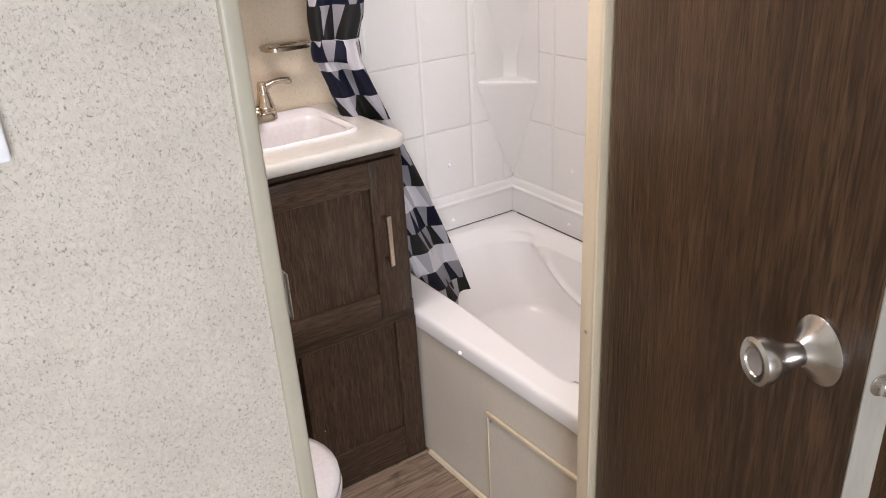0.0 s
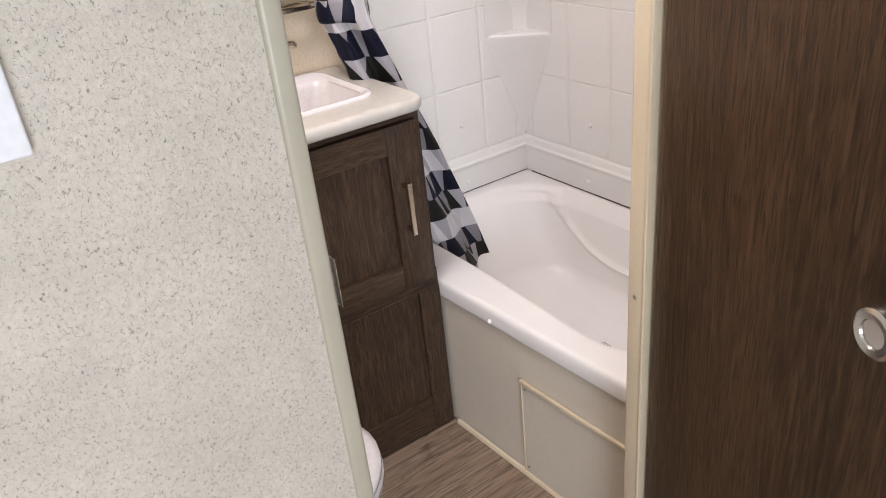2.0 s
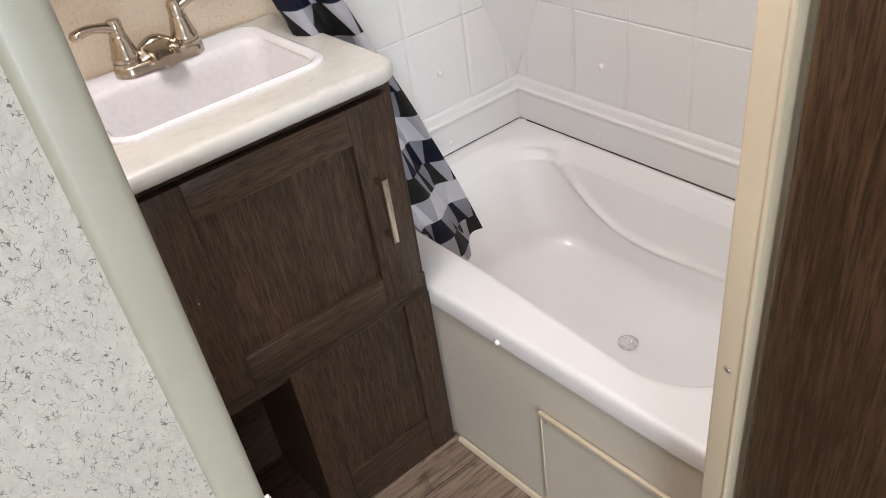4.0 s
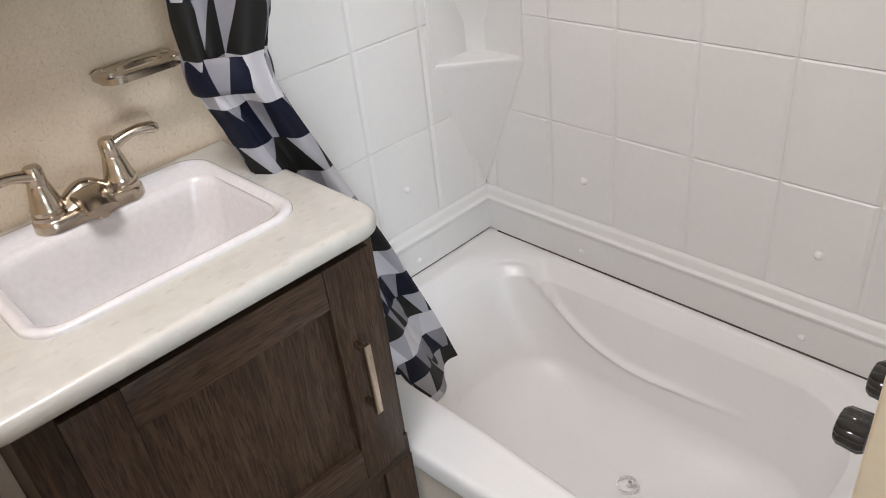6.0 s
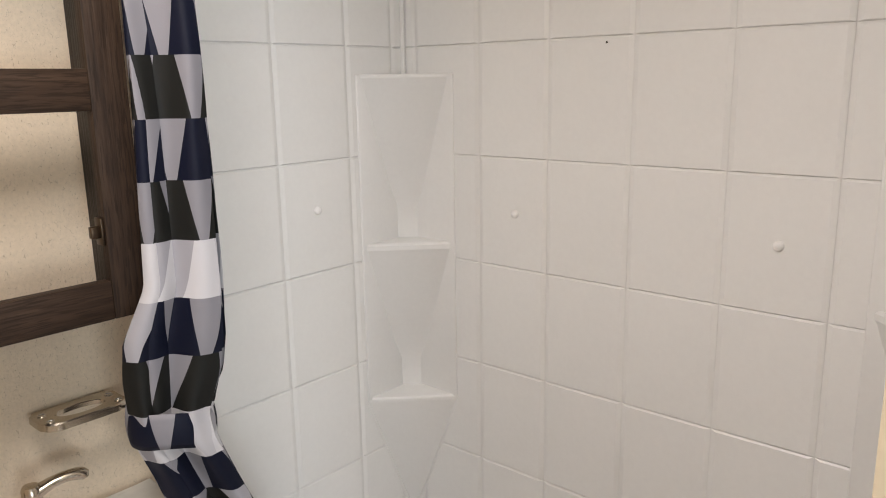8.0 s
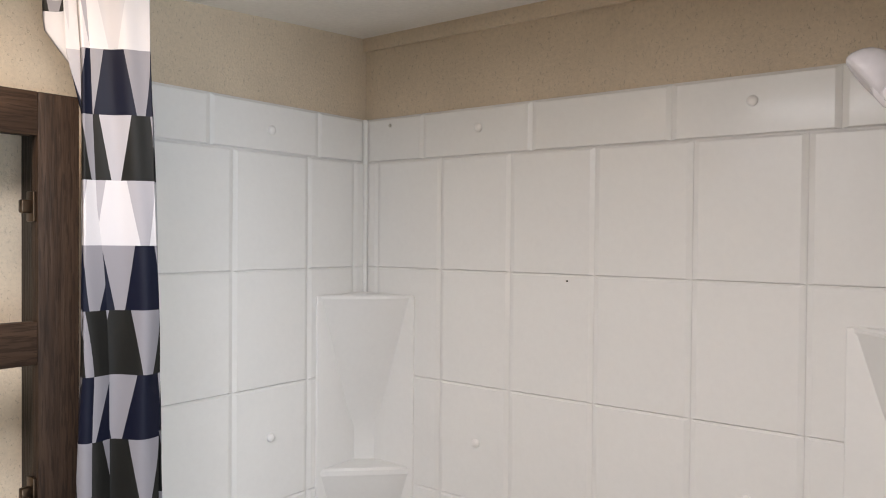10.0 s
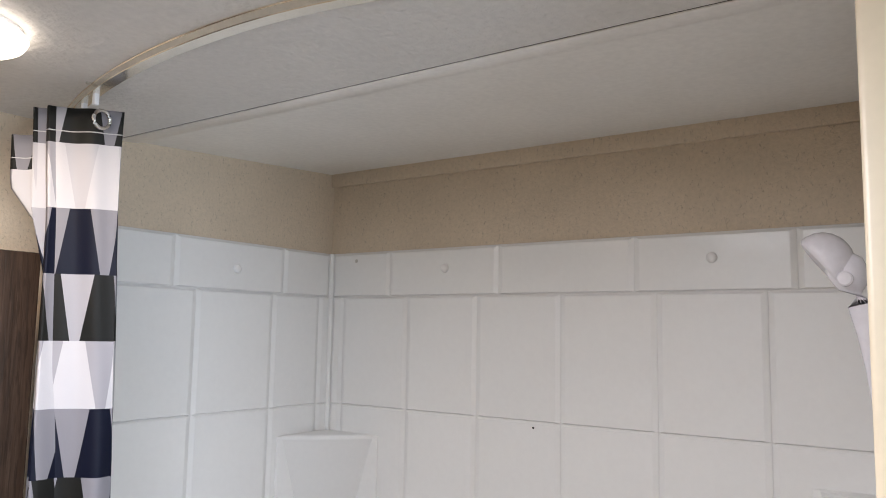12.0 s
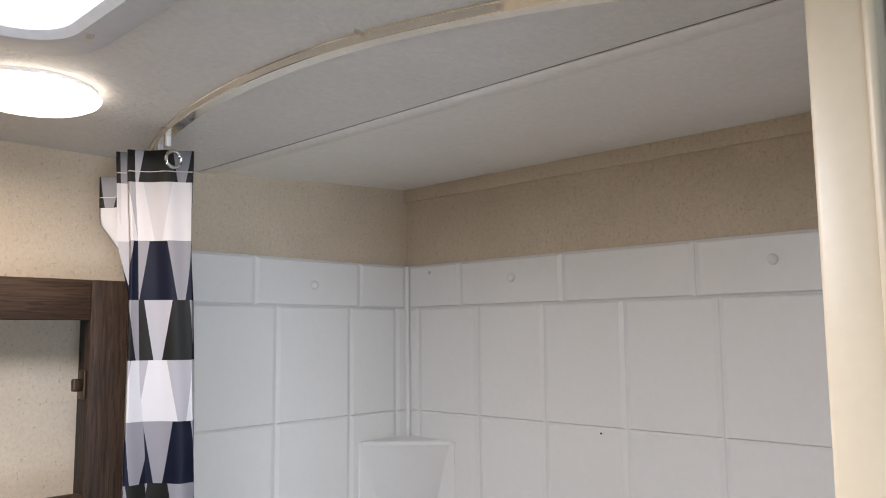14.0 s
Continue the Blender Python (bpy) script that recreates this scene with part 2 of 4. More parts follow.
def curtain_cloth():
    """Checked cloth: rows of slanted four-sided patches, light ones against navy and near-black ones."""
    m = material("printed_polyester", (0.6, 0.6, 0.6), 0.55, vary=0.03, grain=0.04, grain_scale=400, bump=0.05, bump_scale=500)
    n, k = m.node_tree.nodes, m.node_tree.links.new
    b = n["Principled BSDF"]
    b.inputs["Specular IOR Level"].default_value = 0.18
    uv, sep = n.new("ShaderNodeUVMap"), n.new("ShaderNodeSeparateXYZ")
    k(uv.outputs[0], sep.inputs[0])
    u, v = maths(m, "DIVIDE", sep.outputs[0], 0.0315), maths(m, "DIVIDE", maths(m, "SUBTRACT", 1.920, sep.outputs[1]), 0.0763)
    row = maths(m, "FLOOR", v)
    fv = maths(m, "SUBTRACT", maths(m, "FRACT", v), 0.5)
    near = maths(m, "ROUND", u)
    odd = maths(m, "FLOORED_MODULO", maths(m, "ADD", near, row), 2.0)
    lean = maths(m, "MULTIPLY", maths(m, "SUBTRACT", 1.0, maths(m, "MULTIPLY", odd, 2.0)), 0.44)
    edge = maths(m, "ADD", near, maths(m, "MULTIPLY", lean, maths(m, "ADD", fv, 0.24)))
    cell = maths(m, "SUBTRACT", near, maths(m, "LESS_THAN", u, edge))
    parity = maths(m, "FLOORED_MODULO", maths(m, "ADD", cell, row), 2.0)
    third = maths(m, "FLOORED_MODULO", maths(m, "ADD", row, maths(m, "GREATER_THAN", row, 5.5)), 3.0)
    navy = maths(m, "LESS_THAN", third, 1.5)
    comb, white = n.new("ShaderNodeCombineXYZ"), n.new("ShaderNodeTexWhiteNoise")
    k(cell, comb.inputs[0])
    k(row, comb.inputs[1])
    k(comb.outputs[0], white.inputs["Vector"])
    pick = white.outputs["Value"]

    def choose(factor, a, c):
        mix = n.new("ShaderNodeMix")
        mix.data_type = "RGBA"
        k(factor, mix.inputs[0])
        for sock, val in ((6, a), (7, c)):
            if isinstance(val, tuple):
                mix.inputs[sock].default_value = (*val, 1)
            else:
                k(val, mix.inputs[sock])
        return mix.outputs[2]

    light = choose(maths(m, "LESS_THAN", third, 0.5), choose(maths(m, "GREATER_THAN", pick, 0.6), (0.21, 0.204, 0.225), (0.33, 0.322, 0.345)), choose(maths(m, "GREATER_THAN", pick, 0.5), (0.30, 0.292, 0.315), (0.42, 0.41, 0.43)))
    deep = choose(maths(m, "LESS_THAN", third, 0.5), choose(navy, (0.0105, 0.0105, 0.0095), (0.0032, 0.0046, 0.0145)), (0.50, 0.488, 0.505))
    cloth = choose(parity, light, deep)
    seam = maths(m, "LESS_THAN", maths(m, "ABSOLUTE", maths(m, "SUBTRACT", sep.outputs[1], 1.934)), 0.0006)
    k(choose(seam, cloth, (0.45, 0.44, 0.43)), b.inputs["Base Color"])
    return m


CLOTH = curtain_cloth()


# ---- building helpers ----
def finish(bm, name, mat, smooth=35.0):
    bmesh.ops.recalc_face_normals(bm, faces=bm.faces)
    me = bpy.data.meshes.new(name)
    bm.to_mesh(me)
    bm.free()
    me.materials.append(mat)
    if smooth:
        for p in me.polygons:
            p.use_smooth = True
        me.set_sharp_from_angle(angle=radians(smooth))
    return me


def thing(name, label, category, at=(0, 0, 0), group="", kind=""):
    ob = new(name)
    ob.location = at
    ob.empty_display_size = 0.05
    return tagged(ob, label, category, group, kind)


def under(ob, parent):
    """Parents ob, whose mesh is in world places, to a thing or part."""
    ob.parent = parent
    m = parent.matrix_basis if parent.parent is None else Matrix.Identity(4)
    ob.matrix_parent_inverse = m.inverted()
    return ob


def part(name, bm, mat, parent, label="", smooth=35.0):
    ob = new(name, finish(bm, name, mat, smooth))
    under(ob, parent)
    return tagged(ob, label) if label else ob


def solid(name, bm, mat, label="", category="", kind="", smooth=35.0):
    return tagged(new(name, finish(bm, name, mat, smooth)), label, category, "", kind)


def box(x0, x1, y0, y1, z0, z1, bevel=0.0, seg=2, bm=None, m=None):
    out = bmesh.new()
    bmesh.ops.create_cube(out, size=1)
    for v in out.verts:
        v.co = Vector((x0 + (v.co.x + 0.5) * (x1 - x0), y0 + (v.co.y + 0.5) * (y1 - y0), z0 + (v.co.z + 0.5) * (z1 - z0)))
    if bevel:
        bmesh.ops.bevel(out, geom=list(out.edges), offset=bevel, segments=seg, affect="EDGES", profile=0.5)
    if m is not None:
        out.transform(m)
    if bm is not None:
        tmp = bpy.data.meshes.new("tmp")
        out.to_mesh(tmp)
        out.free()
        bm.from_mesh(tmp)
        bpy.data.meshes.remove(tmp)
        return bm
    return out


def loft(rings, close=True, cap0=False, cap1=False, bm=None):
    bm = bm or bmesh.new()
    rows = [[bm.verts.new(p) for p in ring] for ring in rings]
    n = len(rows[0])
    for a, b in zip(rows, rows[1:]):
        for i in range(n if close else n - 1):
            j = (i + 1) % n
            bm.faces.new((a[i], a[j], b[j], b[i]))
    if cap0:
        bm.faces.new(rows[0][::-1])
    if cap1:
        bm.faces.new(rows[-1])
    return bm


def lathe(profile, m, n=28, bm=None):
    """Turns (radius, height) pairs about local z."""
    rings = [[m @ Vector((r * math.cos(2 * math.pi * i / n), r * math.sin(2 * math.pi * i / n), h)) for i in range(n)] for r, h in profile]
    return loft(rings, True, True, True, bm)


def tube(points, radii, n=12, bm=None, flat=1.0):
    """A pipe along points; flat squeezes it across."""
    pts = [Vector(p) for p in points]
    rings = []
    side = None
    for i, p in enumerate(pts):
        d = (pts[min(i + 1, len(pts) - 1)] - pts[max(i - 1, 0)]).normalized()
        ref = Vector((0, 0, 1)) if abs(d.z) < 0.95 else Vector((0, 1, 0))
        side = d.cross(ref).normalized()
        up = side.cross(d)
        r = radii[i] if isinstance(radii, (list, tuple)) else radii
        rings.append([p + side * r * math.cos(2 * math.pi * k / n) + up * r * flat * math.sin(2 * math.pi * k / n) for k in range(n)])
    return loft(rings, True, True, True, bm)


def rounded(x0, x1, y0, y1, r, n=7):
    """The outline of a rectangle with round corners, anticlockwise."""
    out = []
    for cx, cy, a0 in ((x1 - r, y1 - r, 0), (x0 + r, y1 - r, 90), (x0 + r, y0 + r, 180), (x1 - r, y0 + r, 270)):
        for i in range(n):
            a = radians(a0 + 90 * i / (n - 1))
            out.append((cx + r * math.cos(a), cy + r * math.sin(a)))
    return out


def rounded_long(x0, x1, y0, y1, r, n=9, m=24):
    """As rounded(), with m more points along each straight side."""
    base, out = rounded(x0, x1, y0, y1, r, n), []
    for i, p in enumerate(base):
        out.append(p)
        if i % n == n - 1:
            q = base[(i + 1) % len(base)]
            out += [(p[0] + (q[0] - p[0]) * j / (m + 1), p[1] + (q[1] - p[1]) * j / (m + 1)) for j in range(1, m + 1)]
    return out


def ring_at(outline, z):
    return [(x, y, z) for x, y in outline]


def grown(outline, d):
    """The outline moved outward by d."""
    n, out = len(outline), []
    for i, p in enumerate(outline):
        a, b = Vector(outline[i - 1]), Vector(outline[(i + 1) % n])
        t = b - a
        if t.length < 1e-9:
            t = Vector((1, 0))
        t.normalize()
        out.append((p[0] + t.y * d, p[1] - t.x * d))
    return out


def screw(parent, at, axis, r=0.0035, mat=None, name="screw"):
    turn = Vector((0, 0, 1)).rotation_difference(Vector(axis)).to_matrix().to_4x4()
    m = Matrix.Translation(at) @ turn
    prof = [(r, -0.001), (r, 0.0008), (r * 0.7, 0.0018), (r * 0.3, 0.0014)]
    if name == "screw_cap":
        prof = [(r, -0.002), (r, 0.001), (r * 0.92, 0.003), (r * 0.7, 0.0048), (r * 0.35, 0.0058), (r * 0.05, 0.006)]
    return part(name, lathe(prof, m, 16), mat or SCREW, parent)


# ---- the setting ----
END, SIDE, CEIL, CEIL_SIDE = 1.838, 1.467, 1.99, 2.019
DOOR0, DOOR1 = 0.803, 0.833
solid("wall_end", box(-0.22, SIDE, END, END + 0.04, 0, 2.04), WALLPAPER, "cream wallpapered end wall with fine fibre flecks", "wall", "structure")
solid("wall_side", box(SIDE, SIDE + 0.04, -1.8, END + 0.04, 0, 2.04), WALLPAPER, "cream wallpapered long wall above the shower", "wall", "structure")
solid("wall_bath_left", box(-0.22, -0.18, DOOR1, END, 0, 2.04), WALLPAPER, "cream wallpapered wall beside the toilet", "wall", "structure")
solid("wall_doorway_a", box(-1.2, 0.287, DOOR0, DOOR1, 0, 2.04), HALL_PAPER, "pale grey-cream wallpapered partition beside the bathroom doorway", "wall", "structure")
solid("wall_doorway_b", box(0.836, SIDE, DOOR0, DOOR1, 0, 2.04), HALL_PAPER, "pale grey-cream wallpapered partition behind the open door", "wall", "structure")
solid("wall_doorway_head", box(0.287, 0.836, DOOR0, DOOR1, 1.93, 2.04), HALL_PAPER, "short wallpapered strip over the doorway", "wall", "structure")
# unseen left and back walls, added round the camera to hold the hall's light
solid("wall_unseen_left", box(-1.24, -1.2, -1.8, DOOR1, 0, 2.04), HALL_PAPER, "unseen pale grey-cream wallpapered wall, added to enclose the hall's light", "wall", "structure")
back = bmesh.new()
for b in ((-1.24, -1.15, 0, 2.04), (0.15, SIDE + 0.04, 0, 2.04), (-1.15, 0.15, 0, 0.60), (-1.15, 0.15, 1.60, 2.04)):
    box(b[0], b[1], -1.84, -1.8, b[2], b[3], bm=back)
solid("wall_unseen_back", back, HALL_PAPER, "unseen pale grey-cream wallpapered wall with a window opening, added to enclose the hall's light", "wall", "structure")
frame_w = bmesh.new()
for b in ((-1.18, -1.14, 0.57, 1.63), (0.14, 0.18, 0.57, 1.63), (-1.14, 0.14, 0.57, 0.61), (-1.14, 0.14, 1.59, 1.63)):
    box(b[0], b[1], -1.85, -1.785, b[2], b[3], 0.004, bm=frame_w)
solid("window_1", frame_w, PLATE_WHITE, "white framed hall window", "window", "structure")
solid("ground", box(-60, 60, -60, 60, -0.9, -0.85), APRON, "pale gravel ground outside", "ground", "structure")
SEAM = 0.992
solid("ceiling", box(-1.24, SEAM, -1.84, END + 0.04, CEIL, CEIL + 0.04), CEILING, "off-white textured ceiling", "ceiling", "structure")
slab = box(SEAM, SIDE + 0.04, -1.84, END + 0.04, CEIL + 0.001, CEIL + 0.05)
for v in slab.verts:
    v.co.z += (v.co.x - SEAM) / (SIDE - SEAM) * (CEIL_SIDE - CEIL)
solid("ceiling_shower", slab, SHOWER_CEILING, "smooth grey-white ceiling panel over the tub", "ceiling", "structure")
slab = box(SEAM - 0.001, SEAM + 0.033, DOOR1, END, CEIL - 0.0016, CEIL + 0.003, 0.0006)
for v in slab.verts:
    v.co.z += max(0.0, v.co.x - SEAM) / (SIDE - SEAM) * (CEIL_SIDE - CEIL)
# a black strip draws the shadow line beside the batten
solid("trim_seam_shade", box(SEAM - 0.0019, SEAM - 0.0011, DOOR1, END, CEIL - 0.0003, CEIL + 0.001), BLACK, "thin dark strip painted as the ceiling seam's shadow line", "trim", "structure")
solid("trim_batten", slab, SHOWER_CEILING, "thin flat batten over the ceiling seam", "trim", "structure")
solid("trim_cove", box(SIDE - 0.010, SIDE, DOOR1, END, CEIL_SIDE - 0.026, CEIL_SIDE + 0.004, 0.003), WALLPAPER, "wallpaper-covered strip along the ceiling edge", "trim", "structure")

# door frame
jl = thing("door_frame_left", "cream vinyl door jamb moulding with a strike plate", "door frame", (0.296, 0.83, 0), kind="structure")
part("moulding", box(0.284, 0.307, DOOR0 - 0.005, DOOR1 + 0.002, 0, 1.95, 0.005, 3), JAMB_SHADED, jl)
plate = box(0.3065, 0.3085, 0.808, 0.828, 0.905, 0.976, 0.0006, 1)
box(0.3080, 0.3112, 0.808, 0.812, 0.912, 0.975, 0.0006, 1, bm=plate)
box(0.3098, 0.3112, 0.797, 0.810, 0.914, 0.975, 0.0005, 1, bm=plate)
part("strike_plate", plate, STEEL, jl, "narrow steel strike plate")
jr = thing("door_frame_right", "cream vinyl door jamb moulding with screws", "door frame", (0.82, 0.82, 0), kind="structure")
part("moulding", box(0.8088, 0.838, DOOR0 - 0.005, DOOR1 + 0.0015, 0, 1.95, 0.0035, 3), TRIM, jr)
bead = bmesh.new()
tube([(0.8098, DOOR0 - 0.001, 0.0), (0.8098, DOOR0 - 0.001, 1.95)], 0.0034, 12, bead)
part("bead", bead, TRIM, jr)
for z in (0.15, 0.699, 1.25):
    screw(jr, (0.8081, 0.8185, z), (-1, 0, 0), 0.0034)
jh = thing("door_frame_head", "cream vinyl head moulding of the doorway", "door frame", (0.55, 0.83, 1.93), kind="structure")
part("moulding", box(0.307, 0.8075, DOOR0 - 0.004, DOOR1 + 0.001, 1.925, 1.95, 0.004), TRIM, jh)

# ---- door ----
HINGE, SWING, WIDE = Vector((0.8165, 0.788, 0)), 22.0, 0.538


def build_door():
    # local x along the leaf from the hinge, local -y towards the walker
    d = thing("door_1", "dark brown wood-grain bathroom door standing open into the hall", "door", kind="structure")
    d.matrix_basis = Matrix.Translation(HINGE) @ Matrix.Rotation(radians(270 - SWING), 4, "Z")
    M = d.matrix_basis
    part("leaf", box(0, WIDE - 0.002, -0.0, 0.030, 0.012, 1.915, 0.0012, 1, m=M), DOOR_WOOD, d)
    part("edge_strip", box(WIDE - 0.002, WIDE, 0.0004, 0.0296, 0.012, 1.915, 0.0004, 1, m=M), DOOR_EDGE, d, "bare grey wooden door edge")
    kx, kz = WIDE - 0.058, 0.968
    for sgn, y0 in ((-1, 0.0), (1, 0.030)):
        turn = M @ Matrix.Translation((kx, y0, kz)) @ Matrix.Rotation(radians(90 if sgn < 0 else -90), 4, "X")
        k = part("door_knob", lathe([(0.0, 0.018), (0.012, 0.018), (0.0115, 0.024), (0.0125, 0.030), (0.0165, 0.040), (0.0215, 0.052), (0.0235, 0.060), (0.0225, 0.066), (0.019, 0.0685), (0.0135, 0.0675), (0.0125, 0.0655), (0.0, 0.0655)], turn, 32), STEEL, d, "satin steel flared door knob")
        part("rosette", lathe([(0.0, 0.0), (0.033, 0.0), (0.033, 0.003), (0.031, 0.005), (0.022, 0.009), (0.0135, 0.020), (0.012, 0.022), (0.0, 0.022)], turn, 32), STEEL, k)
    turn = M @ Matrix.Translation((WIDE, 0.015, kz - 0.002)) @ Matrix.Rotation(radians(90), 4, "Y")
    lt = part("latch", lathe([(0.0105, 0), (0.0105, 0.0012), (0.0085, 0.0016), (0.0, 0.0016)], turn, 24), STEEL, d, "steel latch bolt")
    part("bolt", box(WIDE, WIDE + 0.010, 0.010, 0.020, kz - 0.008, kz + 0.004, 0.002, m=M), STEEL, lt)
    return d


build_door()


# ---- bathtub ----
def rim_lean(y):
    """The tub's front stands a little askew: it recedes towards the doorway."""
    return 0.046 * max(0.0, 1.47 - y)


def build_tub():
    t = thing("bathtub", "white acrylic bathtub with sculpted armrest, set between three walls", "bathtub", (1.16, 1.34, 0))
    N = 14
    x0, x1, y0, y1, top = 0.858, 1.461, DOOR1 + 0.006, 1.832, 0.435
    outer = [rounded_long(x0 + a, x1, y0, y1, 0.012, N, 60) for a in (0.012, 0.006, 0.001, 0.0, 0.0, 0.0015, 0.005, 0.0105, 0.016)]
    outer = [[(x + (rim_lean(y) if x < 1.1 else 0.0), y) for x, y in o] for o in outer]
    rings = [ring_at(o, z) for o, z in zip(outer, (0.390, 0.3885, 0.390, 0.394, 0.420, 0.4275, 0.4325, 0.4345, top))]
    # the basin: many sections from the inner edge to the bottom
    depth, steps = 0.285, 140
    for i in range(steps + 1):
        f = i / steps
        e = f
        z = top + 0.001 - depth * (1 - (1 - e) ** 1.0)
        # inward run of the walls, steep, then round into the floor
        run = 0.018 * min(1, f * 8) + 0.05 * f + 0.09 * max(0, (f - 0.72) / 0.28) ** 2.2
        sl = 0.02 * min(1, f * 8) + 0.16 * f + 0.10 * max(0, (f - 0.72) / 0.28) ** 2.0
        o = rounded_long(0.958 + run, 1.432 - run, 0.910 + run * 1.1, 1.780 - sl, min(max(0.05, 0.15 - 0.03 * f), 0.47 * (0.474 - 2 * run)), N, 60)
        ring = []
        if i == 0:
            rings.append([(x - (0.02 * max(0.0, min(1.0, (1.40 - y) / 0.45)) if x < 1.1 else 0.0), y, top) for x, y in rounded_long(0.950, 1.446, 0.900, 1.790, 0.155, N, 60)])
        for x, y in o:
            if x < 1.1:
                x -= 0.05 * max(0.0, min(1.0, (1.40 - y) / 0.45)) * 0.4 * (1 - f)
            # armrest ridge: falls along the back from the head end towards the tap end
            tt = max(0.0, min(1.0, (y - 1.35) / 0.31))
            zc = 0.292 + 0.138 * tt ** 2.2
            fade = max(0.0, min(1.0, (y - 1.13) / 0.20)) * max(0.0, min(1.0, (x - 1.22) / 0.12))
            d = zc - z
            ridge = (1 + d / max(0.02, top - zc) if d < 0 else 1 - d / 0.12)
            ring.append((x - fade * (0.013 * max(0.0, ridge) + 0.0105 * math.exp(-((d - 0.002) / 0.008) ** 2)), y, z))
        rings.append(ring)
    last = rings[-1]
    cx, cy = sum(p[0] for p in last) / len(last), sum(p[1] for p in last) / len(last)
    for g, dz in ((0.8, 0.006), (0.4, 0.009)):
        rings.append([(cx + (p[0] - cx) * g, cy + (p[1] - cy) * g, p[2] - dz) for p in last])
    part("shell", loft(rings, True, False, True), PLASTIC, t, smooth=70)
    screw(t, (0.858 + rim_lean(1.286), 1.286, 0.399), (-1, 0, 0), 0.0055, PLASTIC, "screw_cap")
    part("overflow_ring", lathe([(0.0, 0), (0.026, 0), (0.027, 0.003), (0.022, 0.005), (0.0, 0.004)], Matrix.Translation((1.20, 0.985, 0.154)), 24), PLASTIC, t)
    return t


build_tub()


def build_apron():
    a = thing("tub_apron", "cream panel under the tub rim with a screwed access hatch", "tub panel", (0.88, 1.16, 0))

    def lean(bm):
        for v in bm.verts:
            v.co.x += rim_lean(v.co.y)
        return bm

    part("panel", lean(box(0.865, 0.873, DOOR1 + 0.002, 1.53, 0.0, 0.389)), APRON, a)
    h = part("access_hatch", lean(box(0.861, 0.8645, 0.884, 1.194, 0.012, 0.272, 0.001, 1)), APRON, a, "cream access hatch")
    part("hatch_top_trim", lean(box(0.856, 0.8645, 0.884, 1.200, 0.2722, 0.283, 0.0025)), TRIM, h, "cream trim strip")
    part("hatch_side_trim", lean(box(0.8595, 0.8645, 1.1942, 1.198, 0.012, 0.272, 0.001, 1)), TRIM, h)
    for y, z in ((1.184, 0.262), (0.893, 0.262), (1.184, 0.03), (0.893, 0.03)):
        screw(h, (0.8605 + rim_lean(y), y, z), (-1, 0, 0), 0.0032)
    prof = [(0.0, 0.0), (-0.0095, 0.0), (-0.009, 0.005), (-0.006, 0.009), (0.0, 0.0105)]
    rings = [[(0.8645 + px, y, pz + 0.0008) for px, pz in prof] for y in (DOOR1 + 0.002, 1.452)]
    part("base_trim", lean(loft(rings, True, True, True)), TRIM, a, "thin cream trim at the floor")
    return a


build_apron()


# ---- shower surround ----
COLS_SIDE = [0.842, 1.019, 1.174, 1.331, 1.489, 1.640, 1.797, 1.826]
COLS_END = [0.905, 0.975, 1.143, 1.309, 1.428]
ROWS = [0.549, 0.749, 0.953, 1.159, 1.364, 1.568, 1.772]
TILES = {}


def tile_mesh(w, h, flip):
    """A moulded tile, pillowed at its edges; lies in local xz, faces local -y."""
    key = (round(w, 3), round(h, 3))
    if key not in TILES:
        bm = bmesh.new()
        rings = []
        # shallow joints: a wide sloping lip along the top, a narrow one along the foot
        for gx, gz, gt, dy in ((0.0002, 0.0002, 0.0002, -0.0010), (0.0034, 0.0008, 0.0014, -0.0020), (0.0085, 0.0020, 0.0036, -0.0038)):
            rings.append([(gx, dy, gz), (w - gx, dy, gz), (w - gx, dy, h - gt), (gx, dy, h - gt)])
        TILES[key] = finish(loft(rings, True, False, True, bm), "tile", SURROUND, 6)
    return TILES[key]


